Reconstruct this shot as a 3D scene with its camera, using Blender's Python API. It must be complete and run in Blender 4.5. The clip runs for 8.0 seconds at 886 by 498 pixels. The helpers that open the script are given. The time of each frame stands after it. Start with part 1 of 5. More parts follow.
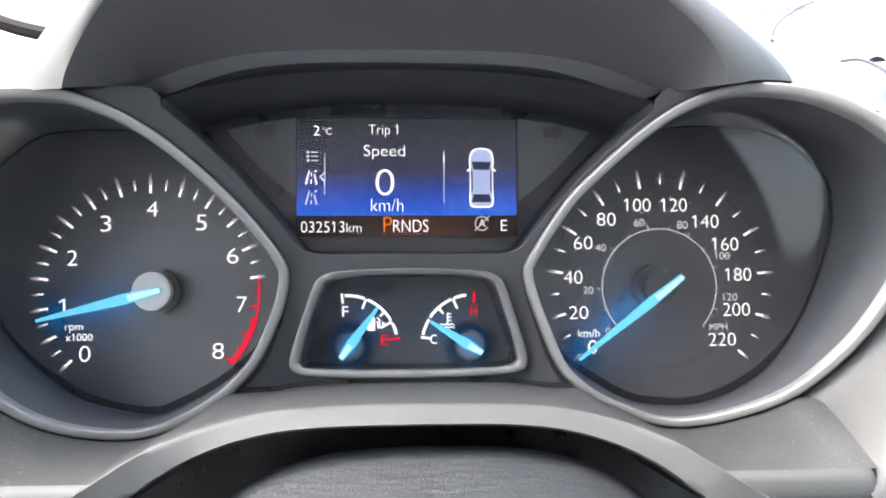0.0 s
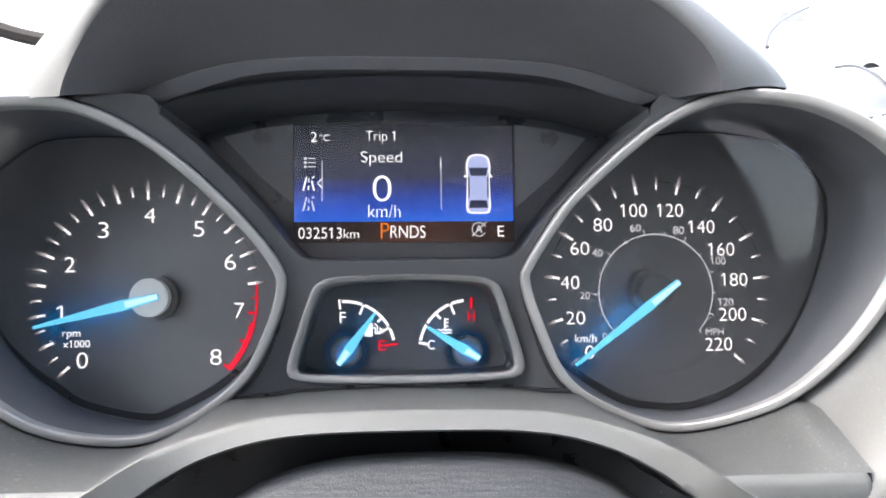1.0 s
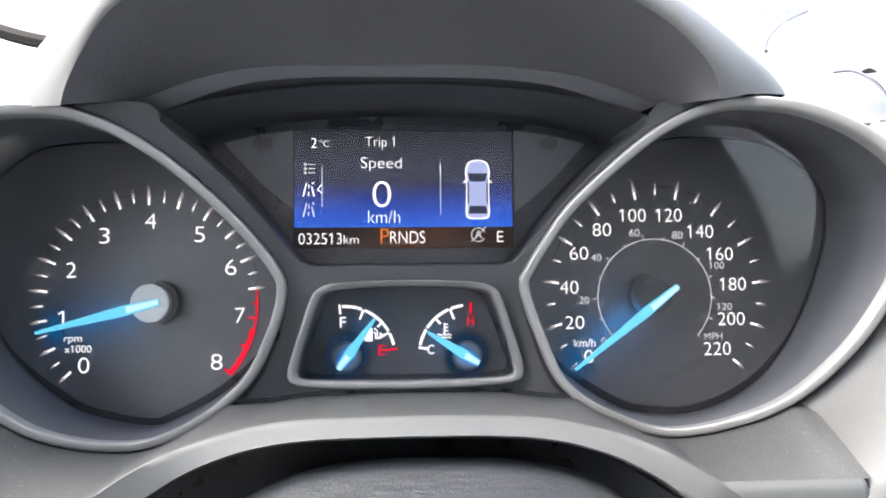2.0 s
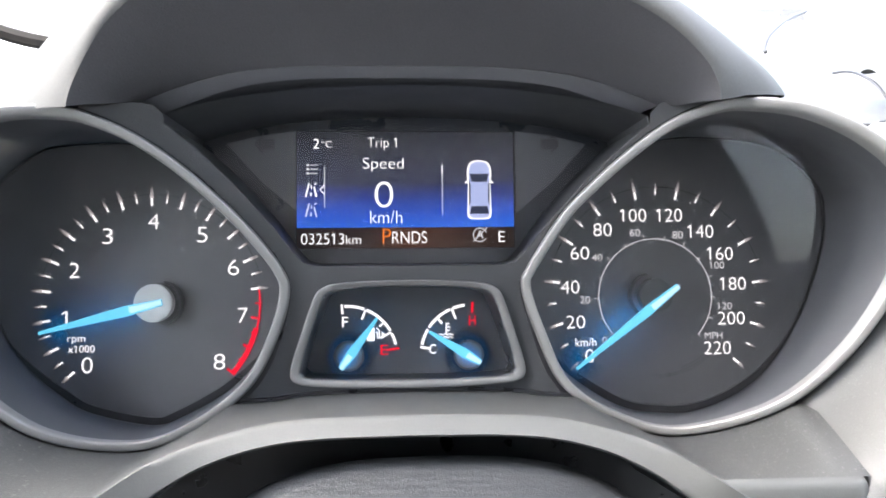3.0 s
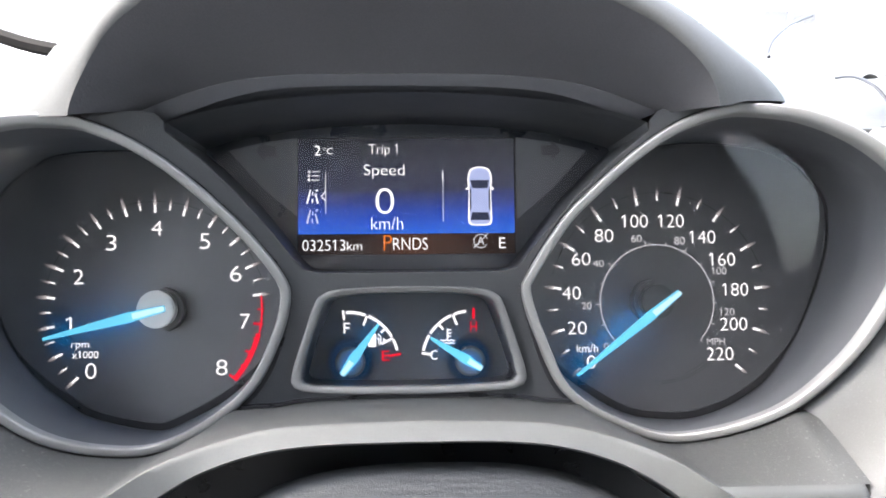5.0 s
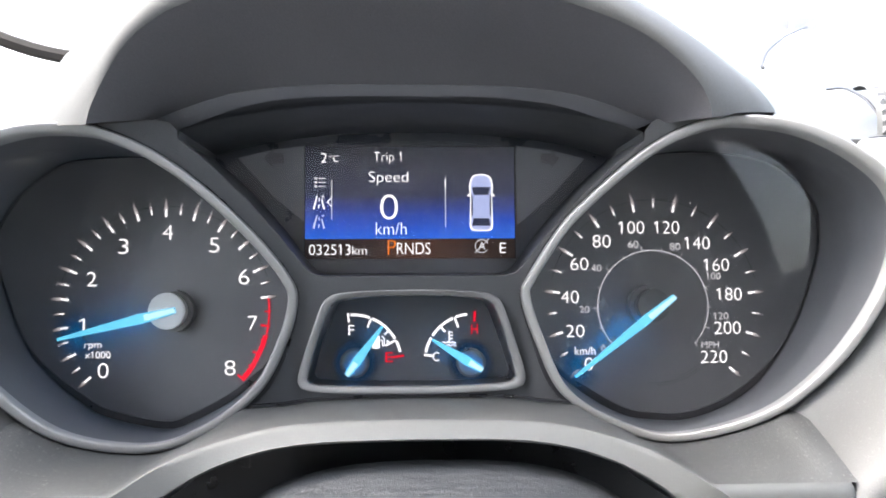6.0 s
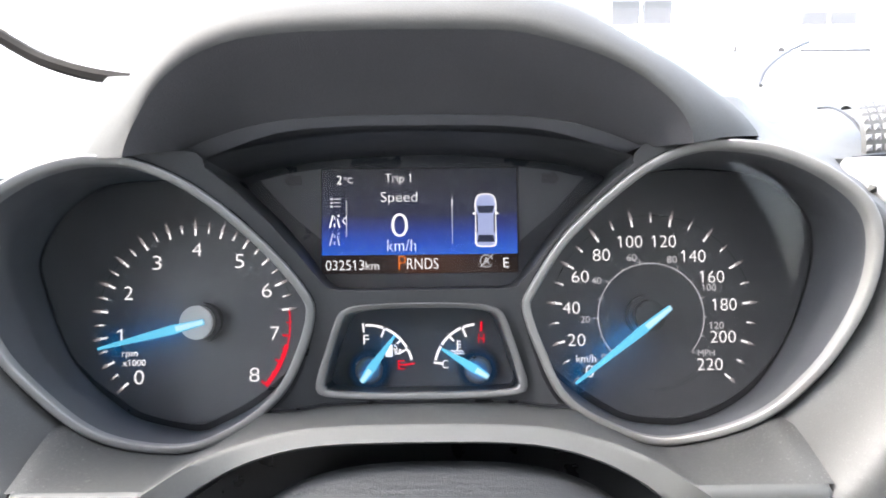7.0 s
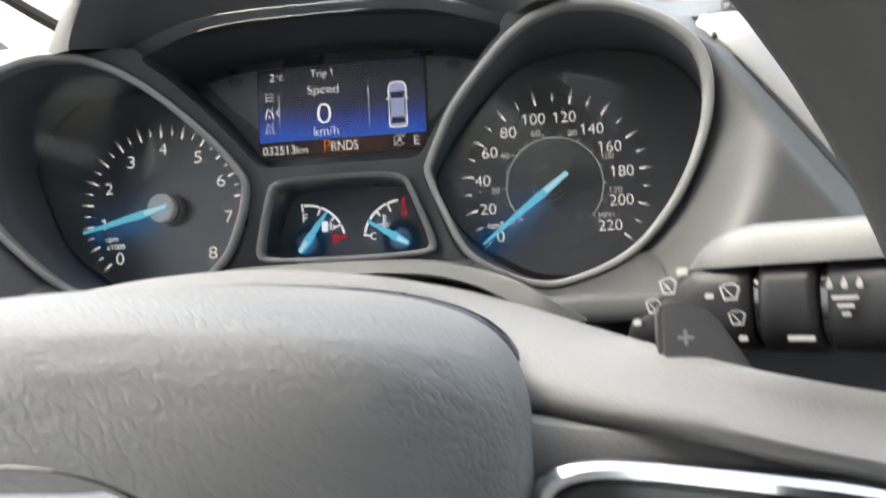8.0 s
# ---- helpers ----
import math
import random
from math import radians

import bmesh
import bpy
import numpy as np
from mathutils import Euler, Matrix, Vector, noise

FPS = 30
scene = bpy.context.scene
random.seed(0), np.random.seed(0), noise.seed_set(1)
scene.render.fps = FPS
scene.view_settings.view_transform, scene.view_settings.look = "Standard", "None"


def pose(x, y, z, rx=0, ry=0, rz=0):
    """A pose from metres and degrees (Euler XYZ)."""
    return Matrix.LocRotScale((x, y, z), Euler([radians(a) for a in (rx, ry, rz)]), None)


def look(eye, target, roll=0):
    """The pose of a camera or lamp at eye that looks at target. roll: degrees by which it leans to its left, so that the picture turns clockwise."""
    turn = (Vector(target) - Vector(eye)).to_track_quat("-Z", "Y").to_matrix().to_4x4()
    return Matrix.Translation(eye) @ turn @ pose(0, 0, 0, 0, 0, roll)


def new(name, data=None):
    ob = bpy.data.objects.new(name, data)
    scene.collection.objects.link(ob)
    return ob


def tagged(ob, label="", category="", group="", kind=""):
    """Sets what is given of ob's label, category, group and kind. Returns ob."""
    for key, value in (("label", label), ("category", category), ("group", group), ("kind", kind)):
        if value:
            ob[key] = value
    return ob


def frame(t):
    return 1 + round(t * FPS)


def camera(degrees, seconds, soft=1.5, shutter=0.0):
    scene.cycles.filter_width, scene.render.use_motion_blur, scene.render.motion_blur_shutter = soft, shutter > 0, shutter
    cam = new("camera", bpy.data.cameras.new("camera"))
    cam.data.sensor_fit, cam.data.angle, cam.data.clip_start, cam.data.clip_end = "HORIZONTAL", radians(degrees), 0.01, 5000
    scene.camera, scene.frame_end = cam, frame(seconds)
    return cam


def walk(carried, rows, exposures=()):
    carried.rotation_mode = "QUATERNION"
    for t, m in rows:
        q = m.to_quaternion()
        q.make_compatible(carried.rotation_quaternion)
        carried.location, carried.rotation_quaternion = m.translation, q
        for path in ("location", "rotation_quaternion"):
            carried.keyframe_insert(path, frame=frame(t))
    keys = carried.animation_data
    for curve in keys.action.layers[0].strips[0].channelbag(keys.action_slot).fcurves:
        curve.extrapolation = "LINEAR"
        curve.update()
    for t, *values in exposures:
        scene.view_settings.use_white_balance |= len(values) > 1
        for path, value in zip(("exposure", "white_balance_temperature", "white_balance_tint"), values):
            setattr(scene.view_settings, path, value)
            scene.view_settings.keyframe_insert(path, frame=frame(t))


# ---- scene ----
cam = camera(60.97, 8.0, soft=1.8, shutter=0.3)
# The dash frame: x right, y ahead, z up, square to the dials, which lean back by 20 degrees.
CAR = pose(0, 0, 1.22, -20, 0, 0)
ROWS = [
    (0, -0.0086, 0.0096, -0.0154, -3.35, 2.62, -0.37),
    (0.5, -0.0079, 0.0089, -0.0139, -3.45, 2.67, -0.41),
    (1, -0.0086, 0.0087, -0.0149, -3.56, 2.96, -0.50),
    (1.5, -0.0076, 0.0081, -0.0128, -3.45, 2.80, -0.52),
    (3, -0.0096, 0.0057, -0.0119, -3.61, 2.79, -0.61),
    (3.5, -0.0051, 0.0086, -0.0143, -3.35, 2.87, -0.59),
    (4, -0.0086, 0.0029, -0.0107, -2.86, 3.04, -0.61),
    (4.5, -0.0056, 0.0052, -0.0111, -2.85, 3.07, -0.66),
    (6, -0.0068, -0.0050, -0.0113, -2.77, 3.41, -0.40),
    (6.5, 0.0036, -0.0217, -0.0123, -1.96, 3.69, -0.31),
    (7, 0.0038, -0.0282, -0.0066, -0.28, 3.54, -0.63),
    (7.3, 0.0142, -0.0381, -0.0201, 1.03, 4.20, -1.09),
    (7.5, 0.0362, -0.0537, -0.0252, 2.40, 3.40, -1.46),
    (7.6, 0.0482, -0.0606, -0.0341, 3.19, 3.70, -1.73),
    (7.7, 0.0590, -0.0653, -0.0447, 3.97, 3.76, -1.94),
    (7.8, 0.0695, -0.0692, -0.0547, 4.75, 3.84, -2.22),
    (7.9, 0.0787, -0.0690, -0.0640, 5.52, 3.75, -2.46),
    (8, 0.0873, -0.0670, -0.0731, 6.33, 3.59, -2.79),
]
EXPO = 5.40
walk(cam, [(t, CAR @ pose(x, y, z, 90 + pitch, 0, yaw) @ pose(0, 0, 0, 0, 0, roll)) for t, x, y, z, yaw, pitch, roll in ROWS],
     exposures=[(0.0, EXPO, 6500, 10), (6.0, EXPO, 6500, 10), (7.0, EXPO - 0.15, 6550, 10), (7.5, EXPO - 0.5, 6600, 10), (8.0, EXPO - 0.80, 6900, 6)])

# ---- world and light ----
world = bpy.data.worlds.new("sky")
scene.world = world
world.use_nodes = True
wn = world.node_tree.nodes
sky = wn.new("ShaderNodeTexSky")
sky.sky_type, sky.sun_disc = "NISHITA", False
sky.sun_elevation, sky.sun_rotation = radians(55), radians(-84)
sky.air_density, sky.dust_density, sky.ozone_density = 1.0, 3.5, 0.6
overcast = wn.new("ShaderNodeHueSaturation")          # a high, thin cloud cover
overcast.inputs["Saturation"].default_value = 0.6
world.node_tree.links.new(sky.outputs["Color"], overcast.inputs["Color"])
world.node_tree.links.new(overcast.outputs["Color"], wn["Background"].inputs["Color"])
wn["Background"].inputs["Strength"].default_value = 0.06
sun_data = bpy.data.lights.new("sun", "SUN")
sun_data.energy, sun_data.angle, sun_data.color = 0.24, radians(60), (1.0, 0.98, 0.95)
sun = new("sun", sun_data)
sun.matrix_world = look((-5.5, 0.6, 8.3), (0, 0, 1.0))

GAIN = 2.0 ** -EXPO   # what glows is set against the exposure

# ---- materials ----


def material(name, color, rough=0.5, metal=0.0, grain=0.0, scale=900.0, bump=0.0, blotch=0.0, spec=0.5, coat=0.0, speck=0.0):
    """A surface with fine relief (bump), fine colour grain and broad blotches, at real size."""
    m = bpy.data.materials.new(name)
    m.use_nodes = True
    nt = m.node_tree
    b = nt.nodes["Principled BSDF"]
    b.inputs["Roughness"].default_value = rough
    b.inputs["Metallic"].default_value = metal
    b.inputs["Specular IOR Level"].default_value = spec
    b.inputs["Coat Weight"].default_value = coat
    b.inputs["Base Color"].default_value = (*color, 1)
    if not (grain or bump or blotch or speck):
        return m
    co = nt.nodes.new("ShaderNodeTexCoord")
    fine = nt.nodes.new("ShaderNodeTexNoise")
    fine.inputs["Scale"].default_value, fine.inputs["Detail"].default_value = scale, 4
    broad = nt.nodes.new("ShaderNodeTexNoise")
    broad.inputs["Scale"].default_value, broad.inputs["Detail"].default_value = scale / 30, 5
    for n in (fine, broad):
        nt.links.new(co.outputs["Object"], n.inputs["Vector"])
    mul = nt.nodes.new("ShaderNodeMath")
    mul.operation = "MULTIPLY_ADD"
    nt.links.new(fine.outputs["Fac"], mul.inputs[0])
    mul.inputs[1].default_value, mul.inputs[2].default_value = grain * 2, 1 - grain
    mul2 = nt.nodes.new("ShaderNodeMath")
    mul2.operation = "MULTIPLY_ADD"
    nt.links.new(broad.outputs["Fac"], mul2.inputs[0])
    mul2.inputs[1].default_value, mul2.inputs[2].default_value = blotch * 2, 1 - blotch
    both = nt.nodes.new("ShaderNodeMath")
    both.operation = "MULTIPLY"
    nt.links.new(mul.outputs[0], both.inputs[0])
    nt.links.new(mul2.outputs[0], both.inputs[1])
    tint = nt.nodes.new("ShaderNodeVectorMath")
    tint.operation = "SCALE"
    tint.inputs[0].default_value = color
    nt.links.new(both.outputs[0], tint.inputs["Scale"])
    out = tint.outputs[0]
    if speck:
        dust_veil = nt.nodes.new("ShaderNodeTexNoise")
        dust_veil.inputs["Scale"].default_value, dust_veil.inputs["Detail"].default_value = 900, 2
        nt.links.new(co.outputs["Object"], dust_veil.inputs["Vector"])
        ramp = nt.nodes.new("ShaderNodeMapRange")
        ramp.inputs["From Min"].default_value, ramp.inputs["From Max"].default_value = 0.61, 0.75
        ramp.inputs["To Max"].default_value = speck
        nt.links.new(dust_veil.outputs["Fac"], ramp.inputs["Value"])
        mixc = nt.nodes.new("ShaderNodeMix")
        mixc.data_type = "RGBA"
        nt.links.new(ramp.outputs["Result"], mixc.inputs["Factor"])
        nt.links.new(out, mixc.inputs["A"])
        mixc.inputs["B"].default_value = (0.35, 0.34, 0.32, 1)
        out = mixc.outputs["Result"]
    nt.links.new(out, b.inputs["Base Color"])
    rmix = nt.nodes.new("ShaderNodeMath")
    rmix.operation = "MULTIPLY_ADD"
    nt.links.new(broad.outputs["Fac"], rmix.inputs[0])
    rmix.inputs[1].default_value, rmix.inputs[2].default_value = 0.2, rough - 0.1
    nt.links.new(rmix.outputs[0], b.inputs["Roughness"])
    if bump:
        bn = nt.nodes.new("ShaderNodeBump")
        bn.inputs["Strength"].default_value, bn.inputs["Distance"].default_value = bump, 0.0006
        nt.links.new(fine.outputs["Fac"], bn.inputs["Height"])
        nt.links.new(bn.outputs["Normal"], b.inputs["Normal"])
    return m


def leather(name, color, rough, scale, strength):
    """Grained vinyl or leather: cells with creases between them, and broad wrinkles."""
    m = bpy.data.materials.new(name)
    m.use_nodes = True
    nt = m.node_tree
    b = nt.nodes["Principled BSDF"]
    b.inputs["Base Color"].default_value = (*color, 1)
    b.inputs["Roughness"].default_value = rough
    co = nt.nodes.new("ShaderNodeTexCoord")
    warp = nt.nodes.new("ShaderNodeTexNoise")
    warp.inputs["Scale"].default_value = scale * 0.5
    mixv = nt.nodes.new("ShaderNodeMix")
    mixv.data_type, mixv.blend_type = "RGBA", "ADD"
    mixv.inputs["Factor"].default_value = 0.004
    nt.links.new(co.outputs["Object"], warp.inputs["Vector"])
    nt.links.new(co.outputs["Object"], mixv.inputs["A"])
    nt.links.new(warp.outputs["Color"], mixv.inputs["B"])
    cells = nt.nodes.new("ShaderNodeTexVoronoi")
    cells.feature = "DISTANCE_TO_EDGE"
    cells.inputs["Scale"].default_value = scale
    nt.links.new(mixv.outputs["Result"], cells.inputs["Vector"])
    edge = nt.nodes.new("ShaderNodeMapRange")
    edge.inputs["From Max"].default_value = 0.25
    edge.inputs["To Max"].default_value = 0.36
    nt.links.new(cells.outputs["Distance"], edge.inputs["Value"])
    broad = nt.nodes.new("ShaderNodeTexNoise")
    broad.inputs["Scale"].default_value, broad.inputs["Detail"].default_value = scale * 0.35, 4
    stretch = nt.nodes.new("ShaderNodeMapping")
    stretch.inputs["Rotation"].default_value, stretch.inputs["Scale"].default_value = (0.0, radians(-38), 0.0), (0.30, 1.0, 1.6)
    nt.links.new(co.outputs["Object"], stretch.inputs["Vector"])
    nt.links.new(stretch.outputs[0], broad.inputs["Vector"])
    gain = nt.nodes.new("ShaderNodeMath")
    gain.operation = "MULTIPLY"
    gain.inputs[1].default_value = 2.4
    nt.links.new(broad.outputs["Fac"], gain.inputs[0])
    add = nt.nodes.new("ShaderNodeMath")
    add.operation = "ADD"
    nt.links.new(edge.outputs["Result"], add.inputs[0])
    nt.links.new(gain.outputs[0], add.inputs[1])
    bn = nt.nodes.new("ShaderNodeBump")
    bn.inputs["Strength"].default_value, bn.inputs["Distance"].default_value = strength, 0.0008
    nt.links.new(add.outputs[0], bn.inputs["Height"])
    nt.links.new(bn.outputs["Normal"], b.inputs["Normal"])
    return m


def glow(name, color, strength=1.0):
    m = bpy.data.materials.new(name)
    m.use_nodes = True
    b = m.node_tree.nodes["Principled BSDF"]
    b.inputs["Base Color"].default_value = (*[min(1, c * 0.2) for c in color], 1)
    b.inputs["Specular IOR Level"].default_value = 0.1
    b.inputs["Emission Color"].default_value = (*color, 1)
    b.inputs["Emission Strength"].default_value = strength * GAIN
    return m


def clear(name, gloss=1.0, rough=0.02, ior=1.45, tint=(1, 1, 1), dust_veil=0.0):
    """A thin clear pane: it lets through what is behind it, mirrors by Fresnel, and may carry a painted veil of haze.
    """
    m = bpy.data.materials.new(name)
    m.use_nodes = True
    nt = m.node_tree
    nt.nodes.remove(nt.nodes["Principled BSDF"])
    fr = nt.nodes.new("ShaderNodeFresnel")
    fr.inputs["IOR"].default_value = ior
    k = nt.nodes.new("ShaderNodeMath")
    k.operation = "MULTIPLY"
    k.inputs[1].default_value = gloss
    nt.links.new(fr.outputs[0], k.inputs[0])
    tr, gl, mx = (nt.nodes.new(n) for n in ("ShaderNodeBsdfTransparent", "ShaderNodeBsdfGlossy", "ShaderNodeMixShader"))
    tr.inputs["Color"].default_value = (*tint, 1)
    gl.inputs["Roughness"].default_value = rough
    nt.links.new(k.outputs[0], mx.inputs[0])
    nt.links.new(tr.outputs[0], mx.inputs[1])
    nt.links.new(gl.outputs[0], mx.inputs[2])
    out = mx.outputs[0]
    # pale diffuse share stands in for veiling glare on the pane
    if dust_veil:
        co, film = nt.nodes.new("ShaderNodeTexCoord"), nt.nodes.new("ShaderNodeTexNoise")
        film.inputs["Scale"].default_value, film.inputs["Detail"].default_value = 35, 6
        nt.links.new(co.outputs["Object"], film.inputs["Vector"])
        amount = nt.nodes.new("ShaderNodeMapRange")
        amount.inputs["From Min"].default_value, amount.inputs["From Max"].default_value = 0.25, 0.75
        amount.inputs["To Min"].default_value, amount.inputs["To Max"].default_value = dust_veil * 0.7, dust_veil * 1.3
        nt.links.new(film.outputs["Fac"], amount.inputs["Value"])
        df, mx2 = nt.nodes.new("ShaderNodeBsdfDiffuse"), nt.nodes.new("ShaderNodeMixShader")
        df.inputs["Color"].default_value = (0.6, 0.59, 0.57, 1)
        nt.links.new(amount.outputs["Result"], mx2.inputs[0])
        nt.links.new(out, mx2.inputs[1])
        nt.links.new(df.outputs[0], mx2.inputs[2])
        out = mx2.outputs[0]
    nt.links.new(out, nt.nodes["Material Output"].inputs["Surface"])
    return m


DASH = material("dash_plastic", (0.049, 0.050, 0.0485), 0.55, grain=0.2, scale=1800, bump=0.16, blotch=0.12, speck=0.05)
LEDGE = material("dusty_plastic", (0.041, 0.0425, 0.042), 0.6, grain=0.3, scale=1600, bump=0.3, blotch=0.25, speck=0.2)
SOFT = material("soft_dash_skin", (0.105, 0.105, 0.102), 0.6, grain=0.2, scale=700, bump=0.4, blotch=0.1)
PANELDARK = material("display_tint", (0.012, 0.014, 0.020), 0.3, grain=0.05, scale=2000)
KNEE = material("knee_plastic", (0.009, 0.009, 0.010), 0.7, grain=0.2, scale=1200, bump=0.2)
HOODSKIN = material("hood_skin", (0.060, 0.060, 0.0575), 0.7, grain=0.15, scale=1500, bump=0.12, blotch=0.1, spec=0.25)
BLACK = material("black_plastic", (0.026, 0.026, 0.028), 0.45, grain=0.2, scale=1500, bump=0.25, blotch=0.15)
MASK = material("mask_plastic", (0.031, 0.032, 0.034), 0.6, grain=0.2, scale=1800, bump=0.2, blotch=0.1)
WALL = material("dial_wall_plastic", (0.066, 0.068, 0.074), 0.6, grain=0.15, scale=1800, bump=0.2, blotch=0.1)
DIAL = material("dial_print", (0.052, 0.052, 0.055), 0.4, grain=0.03, scale=2500, blotch=0.15)
SATIN = material("satin_silver", (0.240, 0.236, 0.230), 0.42, metal=0.45, grain=0.06, scale=2000, blotch=0.06)
CHROME = material("chrome", (0.60, 0.60, 0.605), 0.12, metal=1.0)
CAP = material("hub_cap_plastic", (0.42, 0.42, 0.41), 0.4, grain=0.1, scale=2500)
GLOSSY = material("gloss_black", (0.012, 0.012, 0.013), 0.15)
COLLAR = leather("column_skin", (0.018, 0.0202, 0.023), 0.62, 900, 0.4)
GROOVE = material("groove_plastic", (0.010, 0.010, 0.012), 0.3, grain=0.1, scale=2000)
LINING = material("hood_lining_plastic", (0.052, 0.051, 0.055), 0.55, grain=0.2, scale=1500, bump=0.25, blotch=0.15)
STONE = material("small_hub_plastic", (0.016, 0.016, 0.019), 0.3, grain=0.1, scale=2500)
HUBSKIN = leather("airbag_vinyl", (0.140, 0.138, 0.134), 0.55, 430, 0.42)
SHELL = material("wheel_shell_plastic", (0.120, 0.119, 0.116), 0.5, grain=0.15, scale=1500, bump=0.35, blotch=0.1)
RIM = leather("rim_leather", (0.027, 0.027, 0.027), 0.5, 1100, 0.12)
ARCHGREY = material("arch_plastic", (0.056, 0.058, 0.056), 0.6, grain=0.12, scale=1600, bump=0.12, blotch=0.1)
TRIMGREY = material("trim_paint", (0.21, 0.208, 0.203), 0.4, grain=0.05, scale=2000, blotch=0.06)
WHITE = glow("white_light", (1.0, 0.95, 0.95), 1.28)
DIM = glow("dim_white_light", (0.75, 0.72, 0.74), 0.90)
RED = glow("red_light", (0.95, 0.0, 0.022), 1.05)
CYAN = glow("cyan_needle", (0.15, 0.62, 0.88), 1.0)
PALE = glow("pale_needle", (0.55, 0.85, 1.0), 1.0)
# for the added emitters that the needles hide
UNDER = glow("hidden_needle_glow", (0.0, 0.34, 1.0), 24.0)
ORANGE = glow("orange_light", (1.0, 0.22, 0.02), 1.0)
INK = material("white_ink", (0.21, 0.21, 0.20), 0.6)
LENS = clear("gauge_lens", 0.55, 0.04, dust_veil=0.009)
SMALLLENS = clear("small_gauge_lens", 0.5, 0.06, dust_veil=0.005)
DISPLAYLENS = clear("display_window", 1.0, 0.09, dust_veil=0.004)
FRAMESILVER = material("frame_silver", (0.165, 0.163, 0.159), 0.5, metal=0.35, grain=0.05, scale=2000)
TINTED = clear("added_tinted_glass", 1.0, 0.0, tint=(0.33, 0.34, 0.34))
GLASS = clear("car_glass", 1.0, 0.0)

# ---- mesh helpers ----
X0 = -0.0038          # the middle of the cluster
ORIGIN = {}


def thing(name, at, label, category, group="", kind=""):
    """A thing of the dash: an Empty at its base."""
    ob = new(name)
    ob.matrix_world = CAR @ Matrix.Translation(at)
    ob.empty_display_size = 0.02
    ORIGIN[ob.name] = Vector(at)
    return tagged(ob, label, category, group, kind)


def part(name, bm, mat, parent, label="", angle=35, smooth=True):
    """One mesh under a thing or a part; the bmesh is in the dash frame."""
    me = bpy.data.meshes.new(name)
    bm.normal_update()
    root = ORIGIN[parent.name]
    bm.transform(Matrix.Translation(-root))
    bm.to_mesh(me)
    bm.free()
    me.materials.append(mat)
    if smooth:
        me.shade_smooth()
        me.set_sharp_from_angle(angle=radians(angle))
    ob = new(name, me)
    ob.parent = parent
    ORIGIN[ob.name] = root
    if label:
        tagged(ob, label)
    return ob


def spline(points, n=8, closed=True):
    """A smooth curve (Catmull-Rom) through control points."""
    pts = [Vector(p) for p in points]
    out, k = [], len(pts)
    last = k if closed else k - 1
    for i in range(last):
        g = (lambda j: pts[j % k]) if closed else (lambda j: pts[min(max(j, 0), k - 1)])
        a, b, c, d = g(i - 1), g(i), g(i + 1), g(i + 2)
        for s in range(n):
            t = s / n
            out.append(0.5 * (2 * b + (c - a) * t + (2 * a - 5 * b + 4 * c - d) * t * t + (3 * b - a - 3 * c + d) * t ** 3))
    if not closed:
        out.append(pts[-1])
    return out


def loft(sections, closed=False, wrap=False, caps=False):
    """A skin over sections of equal point counts. closed: each section is a ring; wrap: the last joins the first."""
    bm = bmesh.new()
    rows = [[bm.verts.new(p) for p in s] for s in sections]
    k = len(rows[0])
    for i in range(len(rows) - (0 if wrap else 1)):
        a, b = rows[i], rows[(i + 1) % len(rows)]
        for j in range(k if closed else k - 1):
            bm.faces.new((a[j], a[(j + 1) % k], b[(j + 1) % k], b[j]))
    if caps and closed:
        bm.faces.new(rows[0][::-1])
        bm.faces.new(rows[-1])
    bmesh.ops.recalc_face_normals(bm, faces=bm.faces)
    return bm


def prism(outline, y0, y1, bevel=0.0):
    """A plate: an (x, z) outline between two depths, y0 the nearer, with its near edge rounded."""
    bm = bmesh.new()
    near = [bm.verts.new((p[0], y0, p[1])) for p in outline]
    far = [bm.verts.new((p[0], y1, p[1])) for p in outline]
    k = len(outline)
    f = bm.faces.new(near)
    bm.faces.new(far[::-1])
    for j in range(k):
        bm.faces.new((near[j], far[j], far[(j + 1) % k], near[(j + 1) % k]))
    bmesh.ops.recalc_face_normals(bm, faces=bm.faces)
    if bevel:
        bmesh.ops.bevel(bm, geom=list(f.edges), offset=bevel, segments=2, affect="EDGES", clamp_overlap=True)
    return bm


def flat(outline, y):
    bm = bmesh.new()
    f = bm.faces.new([bm.verts.new((p[0], y, p[1])) for p in outline])
    bm.normal_update()
    if f.normal.y > 0:
        f.normal_flip()
    return bm


def box(x0, x1, y0, y1, z0, z1, bevel=0.0, seg=2):
    bm = bmesh.new()
    bmesh.ops.create_cube(bm, size=1)
    bmesh.ops.scale(bm, vec=(x1 - x0, y1 - y0, z1 - z0), verts=bm.verts)
    bmesh.ops.translate(bm, vec=((x0 + x1) / 2, (y0 + y1) / 2, (z0 + z1) / 2), verts=bm.verts)
    if bevel:
        bmesh.ops.bevel(bm, geom=bm.edges[:], offset=bevel, segments=seg, affect="EDGES", clamp_overlap=True)
    return bm


def merged(*meshes):
    out = bmesh.new()
    for b in meshes:
        tmp = bpy.data.meshes.new("tmp")
        b.to_mesh(tmp)
        b.free()
        out.from_mesh(tmp)
        bpy.data.meshes.remove(tmp)
    return out


def circle(cx, cz, r, n=48, a0=0.0, a1=360.0):
    full = abs(a1 - a0) >= 360
    m = n if full else n + 1
    return [(cx + r * math.cos(radians(a0 + (a1 - a0) * i / n)), cz + r * math.sin(radians(a0 + (a1 - a0) * i / n))) for i in range(m)]


